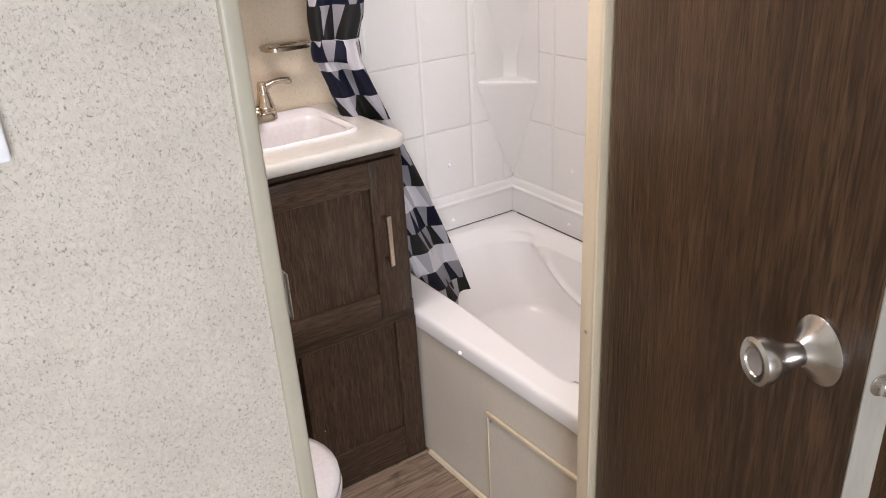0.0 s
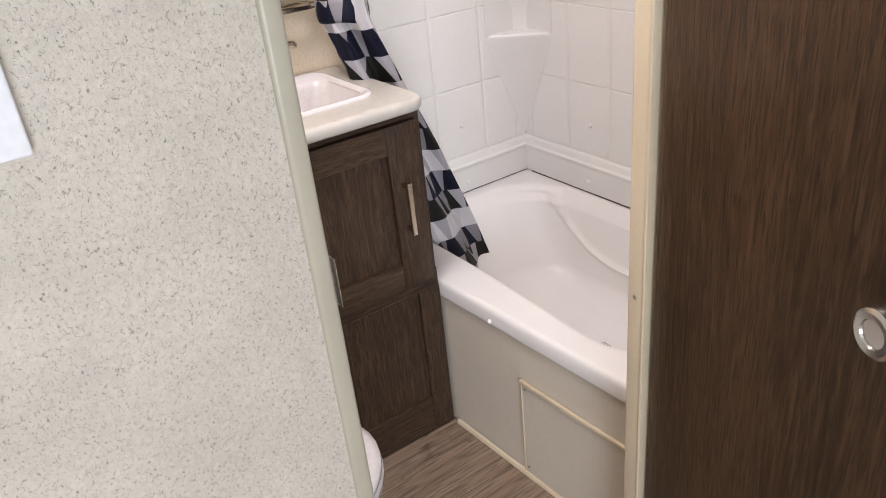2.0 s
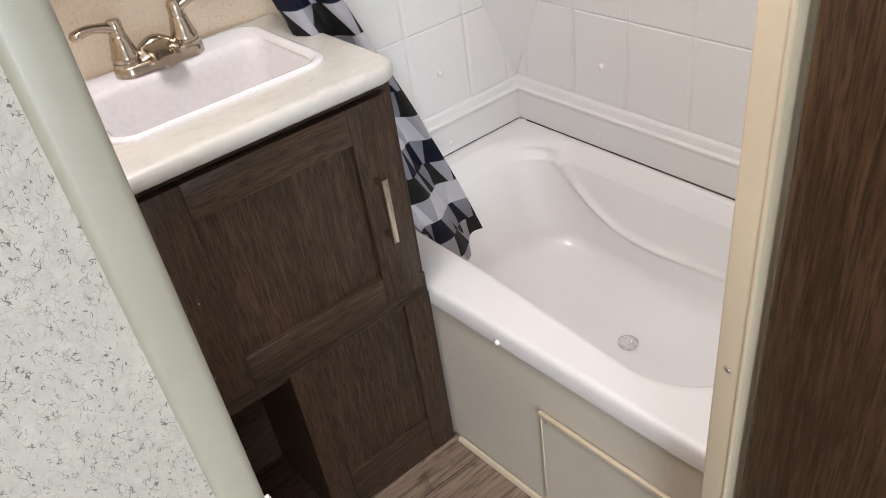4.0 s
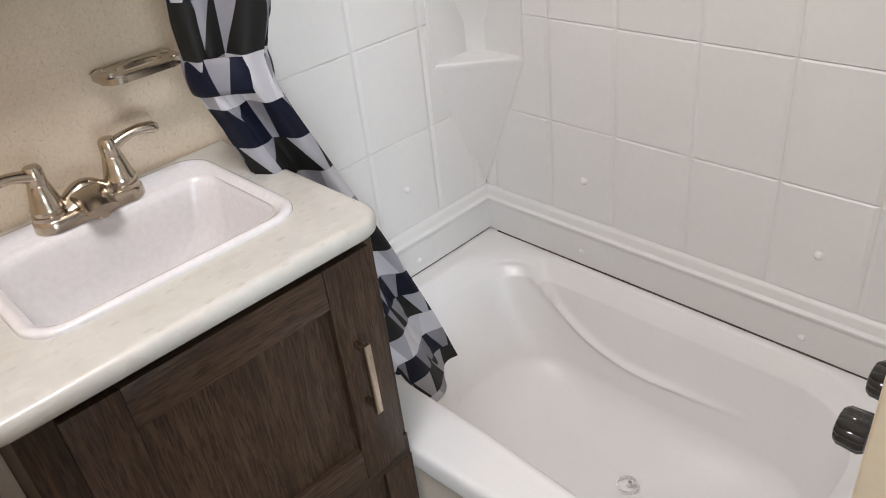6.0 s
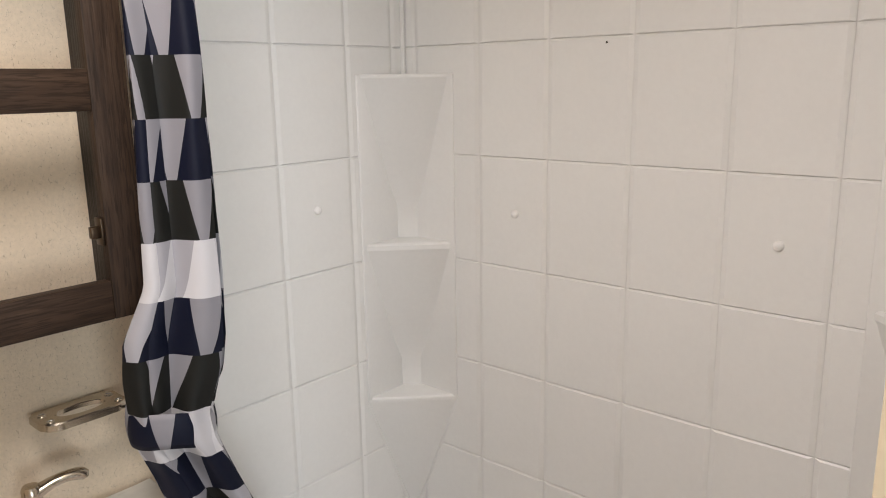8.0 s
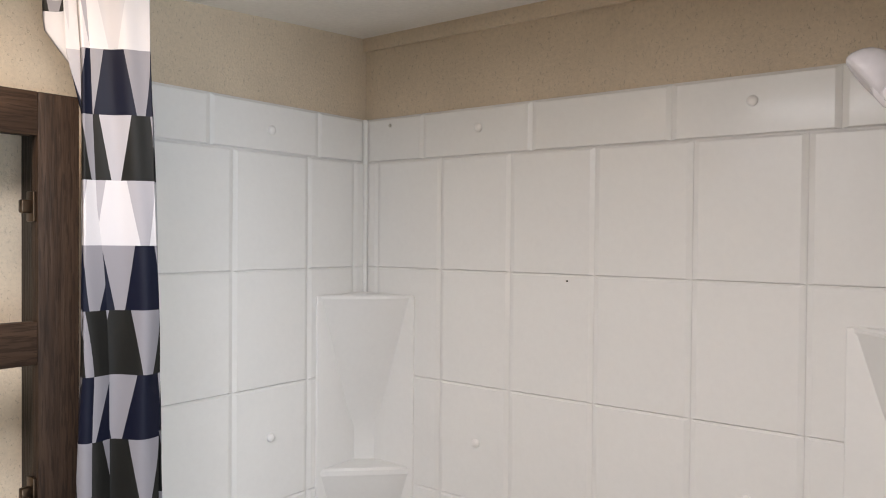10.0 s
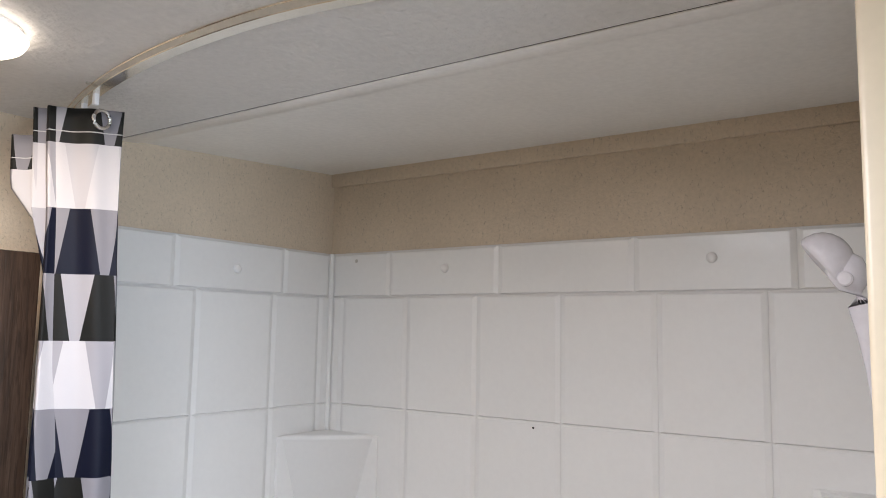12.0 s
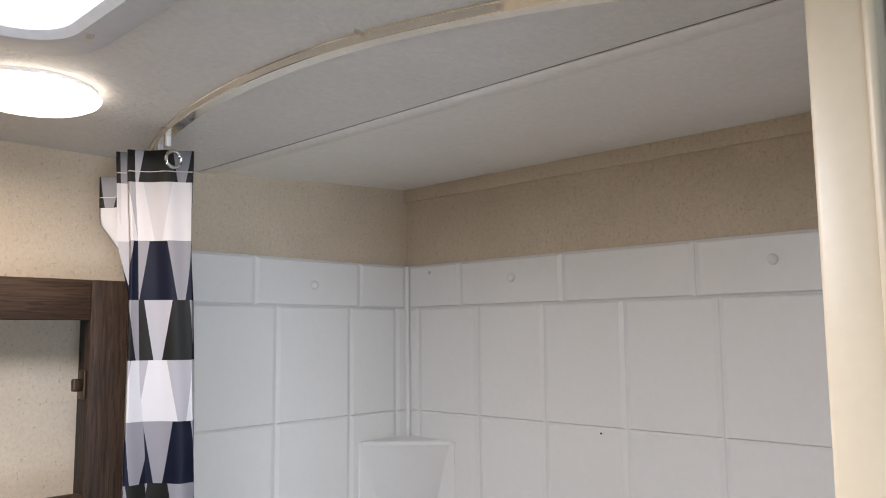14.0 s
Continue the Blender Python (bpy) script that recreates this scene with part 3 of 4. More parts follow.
def build_surround():
    s = thing("shower_surround", "glossy white moulded tile-pattern shower surround", "shower wall", (1.2, 1.4, 0.43))
    Z0, Z1 = 0.436, 1.859
    end = part("end_panel", box(0.893, 1.4612, 1.8335, END - 0.0005, Z0, Z1, 0.0015, 1), SURROUND, s)
    side = part("side_panel", box(1.4625, SIDE - 0.0005, DOOR1 + 0.004, 1.8335, Z0, Z1, 0.0015, 1), SURROUND, s)
    near = part("tap_panel", box(0.885, 1.4625, DOOR1 + 0.0005, DOOR1 + 0.005, Z0, Z1, 0.0015, 1), SURROUND, s)
    grid = []
    for c0, c1 in zip(COLS_SIDE, COLS_SIDE[1:]):
        for r0, r1 in zip(ROWS, ROWS[1:]):
            grid.append((side, c0, c1, r0, r1))
    band = [0.842, 0.980, 1.208, 1.447, 1.683, 1.826]
    grid += [(side, a, b, 1.774, 1.857) for a, b in zip(band, band[1:])]
    for c0, c1 in zip(COLS_END, COLS_END[1:]):
        for r0, r1 in zip(ROWS, ROWS[1:]):
            grid.append((end, c0, c1, r0, r1))
    grid += [(end, a, b, 1.774, 1.857) for a, b in ((0.905, 1.098), (1.098, 1.333), (1.333, 1.455))]
    grid += [(end, 1.428, 1.4605, r0, r1) for r0, r1 in zip(ROWS, ROWS[1:])]
    for panel, c0, c1, r0, r1 in grid:
        ob = new("tile", tile_mesh(c1 - c0, r1 - r0, panel is side))
        # faces -y on the end panel, -x on the side panel
        m = Matrix.Translation((1.4622, c1, r0)) @ Matrix.Rotation(radians(-90), 4, "Z") if panel is side else Matrix.Translation((c0, 1.8332, r0))
        ob.parent = panel
        ob.matrix_basis = m
    # moulded ledge at the foot of the walls
    prof = [(0.0, Z0 + 0.003), (0.012, Z0 + 0.003), (0.0135, Z0 + 0.006), (0.0125, 0.506), (0.0135, 0.512), (0.0170, 0.5165), (0.0185, 0.5195), (0.0180, 0.5225), (0.0150, 0.5245), (0.0115, 0.5265), (0.0105, 0.531), (0.0100, 0.541), (0.0085, 0.5445), (0.0040, 0.549), (0.0, 0.550)]
    led = loft([[(x, 1.8335 - d, z) for d, z in prof] for x in (0.893, 1.4624)], False)
    part("end_ledge", led, SURROUND, s, smooth=40)
    led = loft([[(1.4624 - d, y, z) for d, z in prof] for y in (1.8334, DOOR1 + 0.005)], False)
    part("side_ledge", led, SURROUND, s, smooth=40)
    # uneven dark strips painted as the shade between the tub's deck and the walls
    gap = loft([[(1.4500, y, Z0 - 0.0008), (1.4500, y, Z0 + 0.0022 + 0.0024 * math.sin(3.3 * (y - 0.85)) ** 2 + 0.0008 * math.sin(31 * y)), (1.4612, y, Z0 + 0.004), (1.4612, y, Z0 - 0.0008)] for y in [DOOR1 + 0.008 + i * 0.033 for i in range(30)]], True, True, True)
    part("side_gap_shade", gap, GAP, s, "dark strip painted as the shade in the gap above the tub deck")
    gap = loft([[(x, 1.8235, Z0 - 0.0008), (x, 1.8235, Z0 + 0.0024), (x, 1.832, Z0 + 0.003), (x, 1.832, Z0 - 0.0008)] for x in (0.9, 1.15, 1.45)], True, True, True)
    part("end_gap_shade", gap, GAP, s)
    cr = bmesh.new()
    tube([(1.4575, 1.8285, 1.50), (1.4575, 1.8285, 1.858)], 0.005, 10, cr)
    part("corner_cove", cr, SURROUND, s)
    # corner shelf towers
    for name, px, py, sy in (("corner_shelf", 1.4605, 1.8315, -1), ("corner_shelf", 1.4605, DOOR1 + 0.0055, 1)):
        tower(s, px, py, sy)
    for y in (1.556, 1.092):
        for z in (0.470, 0.636, 1.262, 1.821):
            screw(s, (1.4578 if z != 0.470 else 1.4515, y, z), (-1, 0, 0), 0.0078, PLASTIC, "screw_cap")
    for z in (0.467, 0.641, 1.275, 1.811):
        screw(s, (1.222, 1.8288 if z != 0.467 else 1.8225, z), (0, -1, 0), 0.0078, PLASTIC, "screw_cap")
    screw(s, (1.4583, 1.765, 1.842), (-1, 0, 0), 0.0035)
    screw(s, (1.4583, 0.890, 1.842), (-1, 0, 0), 0.0035)
    screw(s, (1.4585, 1.378, 1.558), (-1, 0, 0), 0.0017, BLACK, "small_hole")
    return s


def tower(s, px, py, sy):
    """A moulded corner column with two soap shelves and a pointed foot. sy: which way the wall runs from the corner."""
    A = 0.128

    def tri(a, z, back=0.0):
        # cut-corner section: two feet on the walls joined by a slightly rounded front edge
        p, q = Vector((px, py + sy * a, z)), Vector((px - a, py, z))
        c = Vector((px, py, z))
        out = [p]
        for i in range(1, 6):
            f = i / 6
            m_ = p.lerp(q, f)
            out.append(m_ + (m_ - c).normalized() * 0.0012 * math.sin(math.pi * f) * min(1, a / A))
        return out + [q, c]

    w, zs = A + 0.004, (0.864, 1.516)
    b = box(px - 0.006, px + 0.001, min(py, py + sy * w), max(py, py + sy * w), zs[0], zs[1], 0.0025)
    box(px - w, px, min(py - sy * 0.001, py + sy * 0.006), max(py - sy * 0.001, py + sy * 0.006), zs[0], zs[1], 0.0025, bm=b)
    c = part("corner_shelf", b, SURROUND, s, "moulded white corner shelf column", smooth=50)
    low = 0.040
    for levels in (
        [(low, 1.186), (low, 1.255), (0.060, 1.30), (A - 0.004, 1.505), (A, 1.510), (A, 1.514), (A - 0.004, 1.517)],
        [(low, 0.862), (low, 0.930), (0.060, 0.975), (A - 0.004, 1.172), (A, 1.178), (A, 1.187), (A - 0.005, 1.191)],
        [(0.004, 0.560), (A + 0.003, 0.858), (A + 0.0035, 0.861), (A + 0.0035, 0.866), (A + 0.001, 0.8695), (A - 0.005, 0.8705)],
    ):
        part("shelf", loft([tri(a, z) for a, z in levels], True, True, True), SURROUND, c, smooth=22)
    edge = bmesh.new()
    tube([(px + 0.0005, py + sy * 0.006, 0.556), (px + 0.0005, py + sy * (A + 0.003), 0.860)], 0.0042, 10, edge)
    tube([(px - 0.006, py, 0.556), (px - A - 0.003, py, 0.860)], 0.0042, 10, edge)
    part("foot_edge", edge, SURROUND, c)


build_surround()


# ---- tap and hand shower on the near wall of the tub ----
def build_valve():
    v = thing("shower_tap", "white shower valve with two smoky fluted knobs", "tap", (1.16, 0.853, 0.65))
    part("body", box(1.09, 1.23, DOOR1 + 0.0055, 0.872, 0.630, 0.674, 0.008, 3), HEAD_WHITE, v)
    for x in (1.100, 1.204):
        m = Matrix.Translation((x, 0.872, 0.652)) @ Matrix.Rotation(radians(-90), 4, "X")
        k = part("stem", lathe([(0.014, -0.001), (0.014, 0.010), (0.010, 0.014), (0.009, 0.020)], m, 16), HEAD_WHITE, v)
        b, n = bmesh.new(), 36
        rings = []
        for r, h in ((0.013, 0.012), (0.022, 0.014), (0.0255, 0.020), (0.0240, 0.044), (0.020, 0.0495), (0.014, 0.0515), (0.0, 0.052)):
            rings.append([m @ Vector(((r * (1 + 0.05 * (1 if i % 3 else -1))) * math.cos(2 * math.pi * i / n), (r * (1 + 0.05 * (1 if i % 3 else -1))) * math.sin(2 * math.pi * i / n), h)) for i in range(n)])
        part("knob", loft(rings, True, True, False, b), ACRYLIC, k, "smoky clear fluted knob")
    m = Matrix.Translation((1.152, 0.864, 0.674))
    part("diverter_knob", lathe([(0.006, -0.004), (0.006, 0.012), (0.011, 0.014), (0.012, 0.020), (0.009, 0.024), (0.0, 0.025)], m, 18), HEAD_WHITE, v)
    return v


build_valve()


def build_shower_head():
    h = thing("hand_shower", "white plastic hand shower in its wall holder", "shower head", (1.2, 0.86, 1.6))
    head_c = Vector((1.20, 0.906, 1.791))
    low = Vector((1.20, 0.860, 1.60))
    # the handle swells and bends over into the round head
    bend = [(0.860, 1.600, 0.0085), (0.863, 1.640, 0.0095), (0.867, 1.680, 0.0105), (0.872, 1.715, 0.0120), (0.877, 1.742, 0.0140), (0.883, 1.763, 0.0165), (0.891, 1.778, 0.0185), (0.899, 1.786, 0.0150)]
    part("handle", tube([(1.20, y, z) for y, z, r in bend], [r for y, z, r in bend], 20), HEAD_WHITE, h, smooth=70)
    m = Matrix.Translation(head_c) @ Vector((0, 0, 1)).rotation_difference(Vector((-0.15, 0.75, -0.6))).to_matrix().to_4x4()
    part("head", lathe([(0.0, -0.0215), (0.008, -0.0205), (0.016, -0.0170), (0.0225, -0.0115), (0.027, -0.004), (0.029, 0.004), (0.0285, 0.009), (0.026, 0.0115), (0.0, 0.0105)], m, 32), HEAD_WHITE, h, smooth=60)
    m = Matrix.Translation(head_c + Vector((-0.012, -0.016, -0.024))) @ Matrix.Rotation(radians(-90), 4, "Y")
    part("pause_button", lathe([(0.0075, 0.0), (0.0075, 0.008), (0.006, 0.010), (0.0, 0.010)], m, 16), HEAD_WHITE, h)
    part("holder", box(1.187, 1.213, DOOR1 + 0.0055, 0.872, 1.640, 1.668, 0.004), HEAD_WHITE, h)
    hose = bmesh.new()
    tube([low + Vector((0, 0.001 * i, -0.09 * i)) + Vector((0.02 * math.sin(i * 0.7), 0.01 * math.sin(i * 0.5), 0)) for i in range(10)], 0.006, 10, hose)
    part("hose", hose, HEAD_WHITE, h, "white shower hose")
    return h


build_shower_head()


def build_stopper():
    s = thing("drain_strainer", "clear plastic drain stopper lying in the tub", "drain stopper", (1.223, 1.283, 0.145))
    m = Matrix.Translation((1.223, 1.283, 0.1475))
    ring = [(0.0185, 0.0), (0.022, 0.0), (0.0228, 0.0025), (0.0215, 0.005), (0.0195, 0.005), (0.0184, 0.0025)]
    part("rim", loft([[m @ Vector((q * math.cos(math.pi * i / 14), q * math.sin(math.pi * i / 14), h)) for q, h in ring] for i in range(29)]), CLEAR, s, smooth=60)
    m = Matrix.Translation((1.223, 1.283, 0.148)) @ Matrix.Rotation(radians(24), 4, "X")
    part("stem", lathe([(0.0, 0), (0.004, 0.0), (0.0035, 0.014), (0.0065, 0.016), (0.0065, 0.020), (0.0, 0.021)], m, 16), CLEAR, s)
    return s


build_stopper()


# ---- vanity ----
FACE, DOORF = 1.470, 1.452


def shaker(parent, name, x0, x1, z0, z1, px0, px1, pz0, pz1, front, back, label=""):
    """A framed door or panel: two stiles, two rails and a sunk field."""
    d = part(name, box(px0 - 0.006, px1 + 0.006, front + 0.0125, back, pz0 - 0.006, pz1 + 0.006), WOOD_V, parent, label)
    part("stile", box(x0, px0, front, back, z0, z1, 0.0014, 2), WOOD_V, d)
    part("stile", box(px1, x1, front, back, z0, z1, 0.0014, 2), WOOD_V, d)
    part("rail", box(px0 + 0.0003, px1 - 0.0003, front + 0.0004, back, pz1, z1, 0.0014, 2), WOOD_H, d)
    part("rail", box(px0 + 0.0003, px1 - 0.0003, front + 0.0004, back, z0, pz0, 0.0014, 2), WOOD_H, d)
    return d


def build_vanity():
    v = thing("vanity_cabinet", "dark oak laminate bathroom vanity with one door and an open cubby", "cabinet", (0.6, 1.64, 0))
    part("side_panel", box(0.838, 0.856, FACE + 0.0145, 1.83, 0.0, 0.858), WOOD_V, v)
    part("side_panel", box(0.379, 0.394, FACE + 0.0145, 1.83, 0.452, 0.858), WOOD_V, v)
    part("stile", box(0.378, 0.440, FACE, FACE + 0.014, 0.4725, 0.856, 0.001, 1), WOOD_V, v)
    part("stile", box(0.812, 0.856, FACE, FACE + 0.014, 0.4725, 0.856, 0.001, 1), WOOD_V, v)
    part("rail", box(0.440, 0.812, FACE + 0.001, FACE + 0.014, 0.800, 0.856, 0.001, 1), WOOD_H, v)
    part("rail", box(0.02, 0.856, FACE - 0.004, FACE + 0.014, 0.424, 0.472, 0.0012, 1), WOOD_H, v)
    d = shaker(v, "cabinet_door", 0.420, 0.838, 0.458, 0.846, 0.487, 0.760, 0.520, 0.785, DOORF, FACE - 0.0005, "framed dark oak cabinet door")
    # bar handle
    hb = bmesh.new()
    box(0.779, 0.791, DOORF - 0.030, DOORF - 0.023, 0.598, 0.722, 0.0015, bm=hb)
    box(0.781, 0.789, DOORF - 0.024, DOORF - 0.0005, 0.604, 0.613, 0.001, bm=hb)
    box(0.781, 0.789, DOORF - 0.024, DOORF - 0.0005, 0.707, 0.716, 0.001, bm=hb)
    part("handle", hb, NICKEL, d, "brushed nickel bar handle")
    # lower part: fixed framed panel beside an open cubby
    lo = part("lower_panel", box(0.594, 0.806, FACE + 0.004, FACE + 0.010, 0.103, 0.4235), WOOD_V, v)
    part("stile", box(0.548, 0.600, FACE - 0.004, FACE + 0.014, 0.006, 0.4238, 0.0012, 1), WOOD_V, lo)
    part("stile", box(0.800, 0.858, FACE - 0.004, FACE + 0.014, 0.006, 0.4238, 0.0012, 1), WOOD_V, lo)
    part("rail", box(0.6003, 0.7997, FACE - 0.0036, FACE + 0.014, 0.006, 0.109, 0.0012, 1), WOOD_H, lo)
    part("toe_board", box(0.02, 0.856, FACE + 0.002, FACE + 0.014, 0.0, 0.0058), WOOD_H, v)
    # cubby and the open tray beside the upper cabinet
    part("cubby_side", box(0.548, 0.560, FACE + 0.0145, 1.80, 0.012, 0.40), WOOD_IN_LIT, v)
    part("cubby_back", box(0.02, 0.548, 1.70, 1.712, 0.012, 0.40), WOOD_IN_LIT, v)
    part("cubby_floor", box(0.02, 0.548, FACE + 0.0145, 1.70, 0.0, 0.012), WOOD_IN_LIT, v)
    part("cubby_end", box(0.008, 0.020, FACE - 0.004, 1.83, 0.0, 0.47), WOOD_V, v)
    part("tray_floor", box(0.02, 0.834, FACE + 0.0145, 1.83, 0.400, 0.412), WOOD_IN_LIT, v)
    # added plain panel; its paleness makes up for light the niche lacks
    part("back_panel", box(0.02, 0.378, 1.8165, 1.83, 0.4555, 0.857), BACKING_LIT, v, "plain grey backing panel, paled to paint in the niche's light")
    part("tray_back", box(0.02, 0.378, 1.8165, 1.83, 0.412, 0.455, 0.001, 1), WOOD_H, v)
    for x, z in ((0.432, 0.52), (0.452, 0.66), (0.58, 0.20)):
        screw(v, (x, DOORF - 0.0008 if z > 0.5 else FACE - 0.005, z), (0, -1, 0), 0.0010, SCREW, "paint_speck")
    return v


build_vanity()


def build_counter():
    c = thing("countertop", "cream marble-pattern laminate countertop with rounded edge", "countertop", (0.56, 1.63, 0.86))
    r = 0.042
    pts = []
    # anticlockwise: back right, back left, down the left, chamfer, front, round front corner
    pts += [(0.860, 1.836), (0.235, 1.836), (0.235, 1.535)]
    ch = [(0.262, 1.508), (0.345, 1.441), (0.362, 1.431), (0.380, 1.428)]
    pts += ch
    n = 9
    for i in range(n):
        a = radians(270 + 90 * i / (n - 1))
        pts.append((0.860 - r + r * math.cos(a), 1.428 + r + r * math.sin(a)))
    dense = []
    for a, b in zip(pts, pts[1:] + pts[:1]):
        L = math.hypot(b[0] - a[0], b[1] - a[1])
        k = max(1, int(L / 0.03))
        dense += [(a[0] + (b[0] - a[0]) * i / k, a[1] + (b[1] - a[1]) * i / k) for i in range(k)]
    T, B = 0.897, 0.868
    bm = bmesh.new()
    prof = [(-0.014, T), (-0.006, T - 0.0012), (-0.0015, T - 0.005), (0.0, T - 0.012), (0.0, B + 0.012), (-0.0015, B + 0.005), (-0.006, B + 0.001), (-0.014, B)]
    loft([ring_at(grown(dense, d), z) for d, z in prof], True, False, False, bm)
    bm.verts.ensure_lookup_table()
    top_edges = [e for e in bm.edges if e.is_boundary and e.verts[0].co.z > T - 1e-4]
    hole = rounded(0.452, 0.776, 1.542, 1.790, 0.035, 6)
    hv = [bm.verts.new((x, y, T)) for x, y in hole]
    he = [bm.edges.new((hv[i], hv[(i + 1) % len(hv)])) for i in range(len(hv))]
    bmesh.ops.triangle_fill(bm, use_beauty=True, edges=top_edges + he)
    inside = [f for f in bm.faces if abs(f.calc_center_median().z - T) < 1e-5 and 0.455 < f.calc_center_median().x < 0.773 and 1.545 < f.calc_center_median().y < 1.787]
    bmesh.ops.delete(bm, geom=inside, context="FACES_ONLY")
    part("slab", bm, COUNTER, c, smooth=40)
    return c


build_counter()


def build_sink():
    s = thing("sink", "white rectangular drop-in sink with a back ledge", "sink", (0.615, 1.66, 0.80))
    T, N = 0.897, 8
    rings = []
    for (ax, bx, ay, by, r), z in (
        ((0.438, 0.797, 1.518, 1.806, 0.046), T - 0.0005),
        ((0.438, 0.797, 1.518, 1.806, 0.046), T + 0.003),
        ((0.440, 0.795, 1.520, 1.804, 0.044), T + 0.006),
        ((0.445, 0.790, 1.525, 1.799, 0.041), T + 0.0072),
        ((0.450, 0.785, 1.530, 1.795, 0.038), T + 0.0062),
        ((0.452, 0.783, 1.532, 1.793, 0.037), T + 0.0035),
        ((0.456, 0.779, 1.536, 1.748, 0.036), T + 0.0020),
        ((0.459, 0.776, 1.539, 1.742, 0.036), T - 0.003),
        ((0.462, 0.773, 1.542, 1.739, 0.036), T - 0.012),
        ((0.474, 0.760, 1.556, 1.732, 0.040), T - 0.070),
        ((0.488, 0.740, 1.575, 1.720, 0.045), T - 0.105),
        ((0.505, 0.723, 1.592, 1.704, 0.048), T - 0.122),
        ((0.540, 0.690, 1.620, 1.680, 0.028), T - 0.128),
        ((0.600, 0.630, 1.640, 1.660, 0.008), T - 0.130),
    ):
        rings.append(ring_at(rounded(ax, bx, ay, by, r, N), z))
    part("bowl", loft(rings, True, False, True), PORCELAIN, s, smooth=60)
    part("drain", lathe([(0.0, 0.0), (0.020, 0.0), (0.021, 0.002), (0.017, 0.003), (0.012, 0.001), (0.0, 0.001)], Matrix.Translation((0.615, 1.650, T - 0.1295)), 24), NICKEL, s, "nickel drain ring")
    return s


build_sink()


def build_faucet():
    Z = 0.9005
    f = thing("faucet", "brushed nickel two-handle bathroom faucet", "faucet", (0.614, 1.770, Z))
    o = rounded(0.537, 0.691, 1.745, 1.797, 0.0255, 10)
    part("base", loft([ring_at(o, Z), ring_at(grown(o, -0.0005), Z + 0.012), ring_at(grown(o, -0.003), Z + 0.017), ring_at(grown(o, -0.010), Z + 0.019)], True, True, True), NICKEL, f, smooth=50)
    # low arched bridge and spout
    rings = []
    for i in range(13):
        a = i / 12
        y = 1.784 - 0.066 * a
        z = Z + 0.018 + 0.013 * math.sin(math.pi * min(1, 0.25 + a * 0.62)) - 0.006 * a * a
        w = 0.026 - 0.004 * a
        h = 0.012 - 0.004 * a
        rings.append([(0.614 + w * math.cos(2 * math.pi * k / 20), y, z + h * math.sin(2 * math.pi * k / 20)) for k in range(20)])
    part("spout", loft(rings, True, True, True), NICKEL, f, smooth=60)
    part("bridge", tubeish(f, Z), NICKEL, f, smooth=60)
    part("aerator", lathe([(0.009, -0.010), (0.0095, 0.0), (0.006, 0.001)], Matrix.Translation((0.614, 1.727, Z + 0.016)), 18), NICKEL, f)
    for x, sgn in ((0.563, -1), (0.665, 1)):
        m = Matrix.Translation((x, 1.771, Z + 0.018))
        h = part("handle", lathe([(0.0, -0.002), (0.0235, -0.002), (0.0235, 0.004), (0.021, 0.0045), (0.021, 0.009), (0.0225, 0.010), (0.0225, 0.013), (0.0205, 0.017), (0.0172, 0.031), (0.0142, 0.044), (0.0130, 0.0455), (0.0128, 0.056), (0.0124, 0.066), (0.010, 0.0705), (0.0, 0.0715)], m, 28), NICKEL, f)
        pts, rad = [], []
        for i in range(12):
            a = i / 11
            pts.append((x + sgn * (0.004 + 0.066 * a), 1.771 - 0.010 * a, Z + 0.076 + 0.013 * math.sin(a * math.pi * 0.75) - 0.004 * a))
            rad.append(0.0125 - 0.0035 * math.sin(min(1, a * 1.6) * math.pi * 0.5) + 0.0040 * max(0, a - 0.4) - (0.0045 if i == 11 else 0))
        lv = bmesh.new()
        tube(pts, rad, 14, lv, 0.75)
        part("lever", lv, NICKEL, h, smooth=60)
    return f


def tubeish(f, Z):
    """The humped bridge between the two handles."""
    rings = []
    for i in range(17):
        a = i / 16
        x = 0.575 + 0.078 * a
        hump = math.sin(math.pi * a)
        h = 0.012 + 0.022 * hump
        d = 0.015 + 0.004 * hump
        rings.append([(x, 1.772 + d * math.cos(math.pi * k / 10), Z + 0.014 + h * math.sin(math.pi * k / 10)) for k in range(11)])
    return loft(rings, True, True, True)


build_faucet()


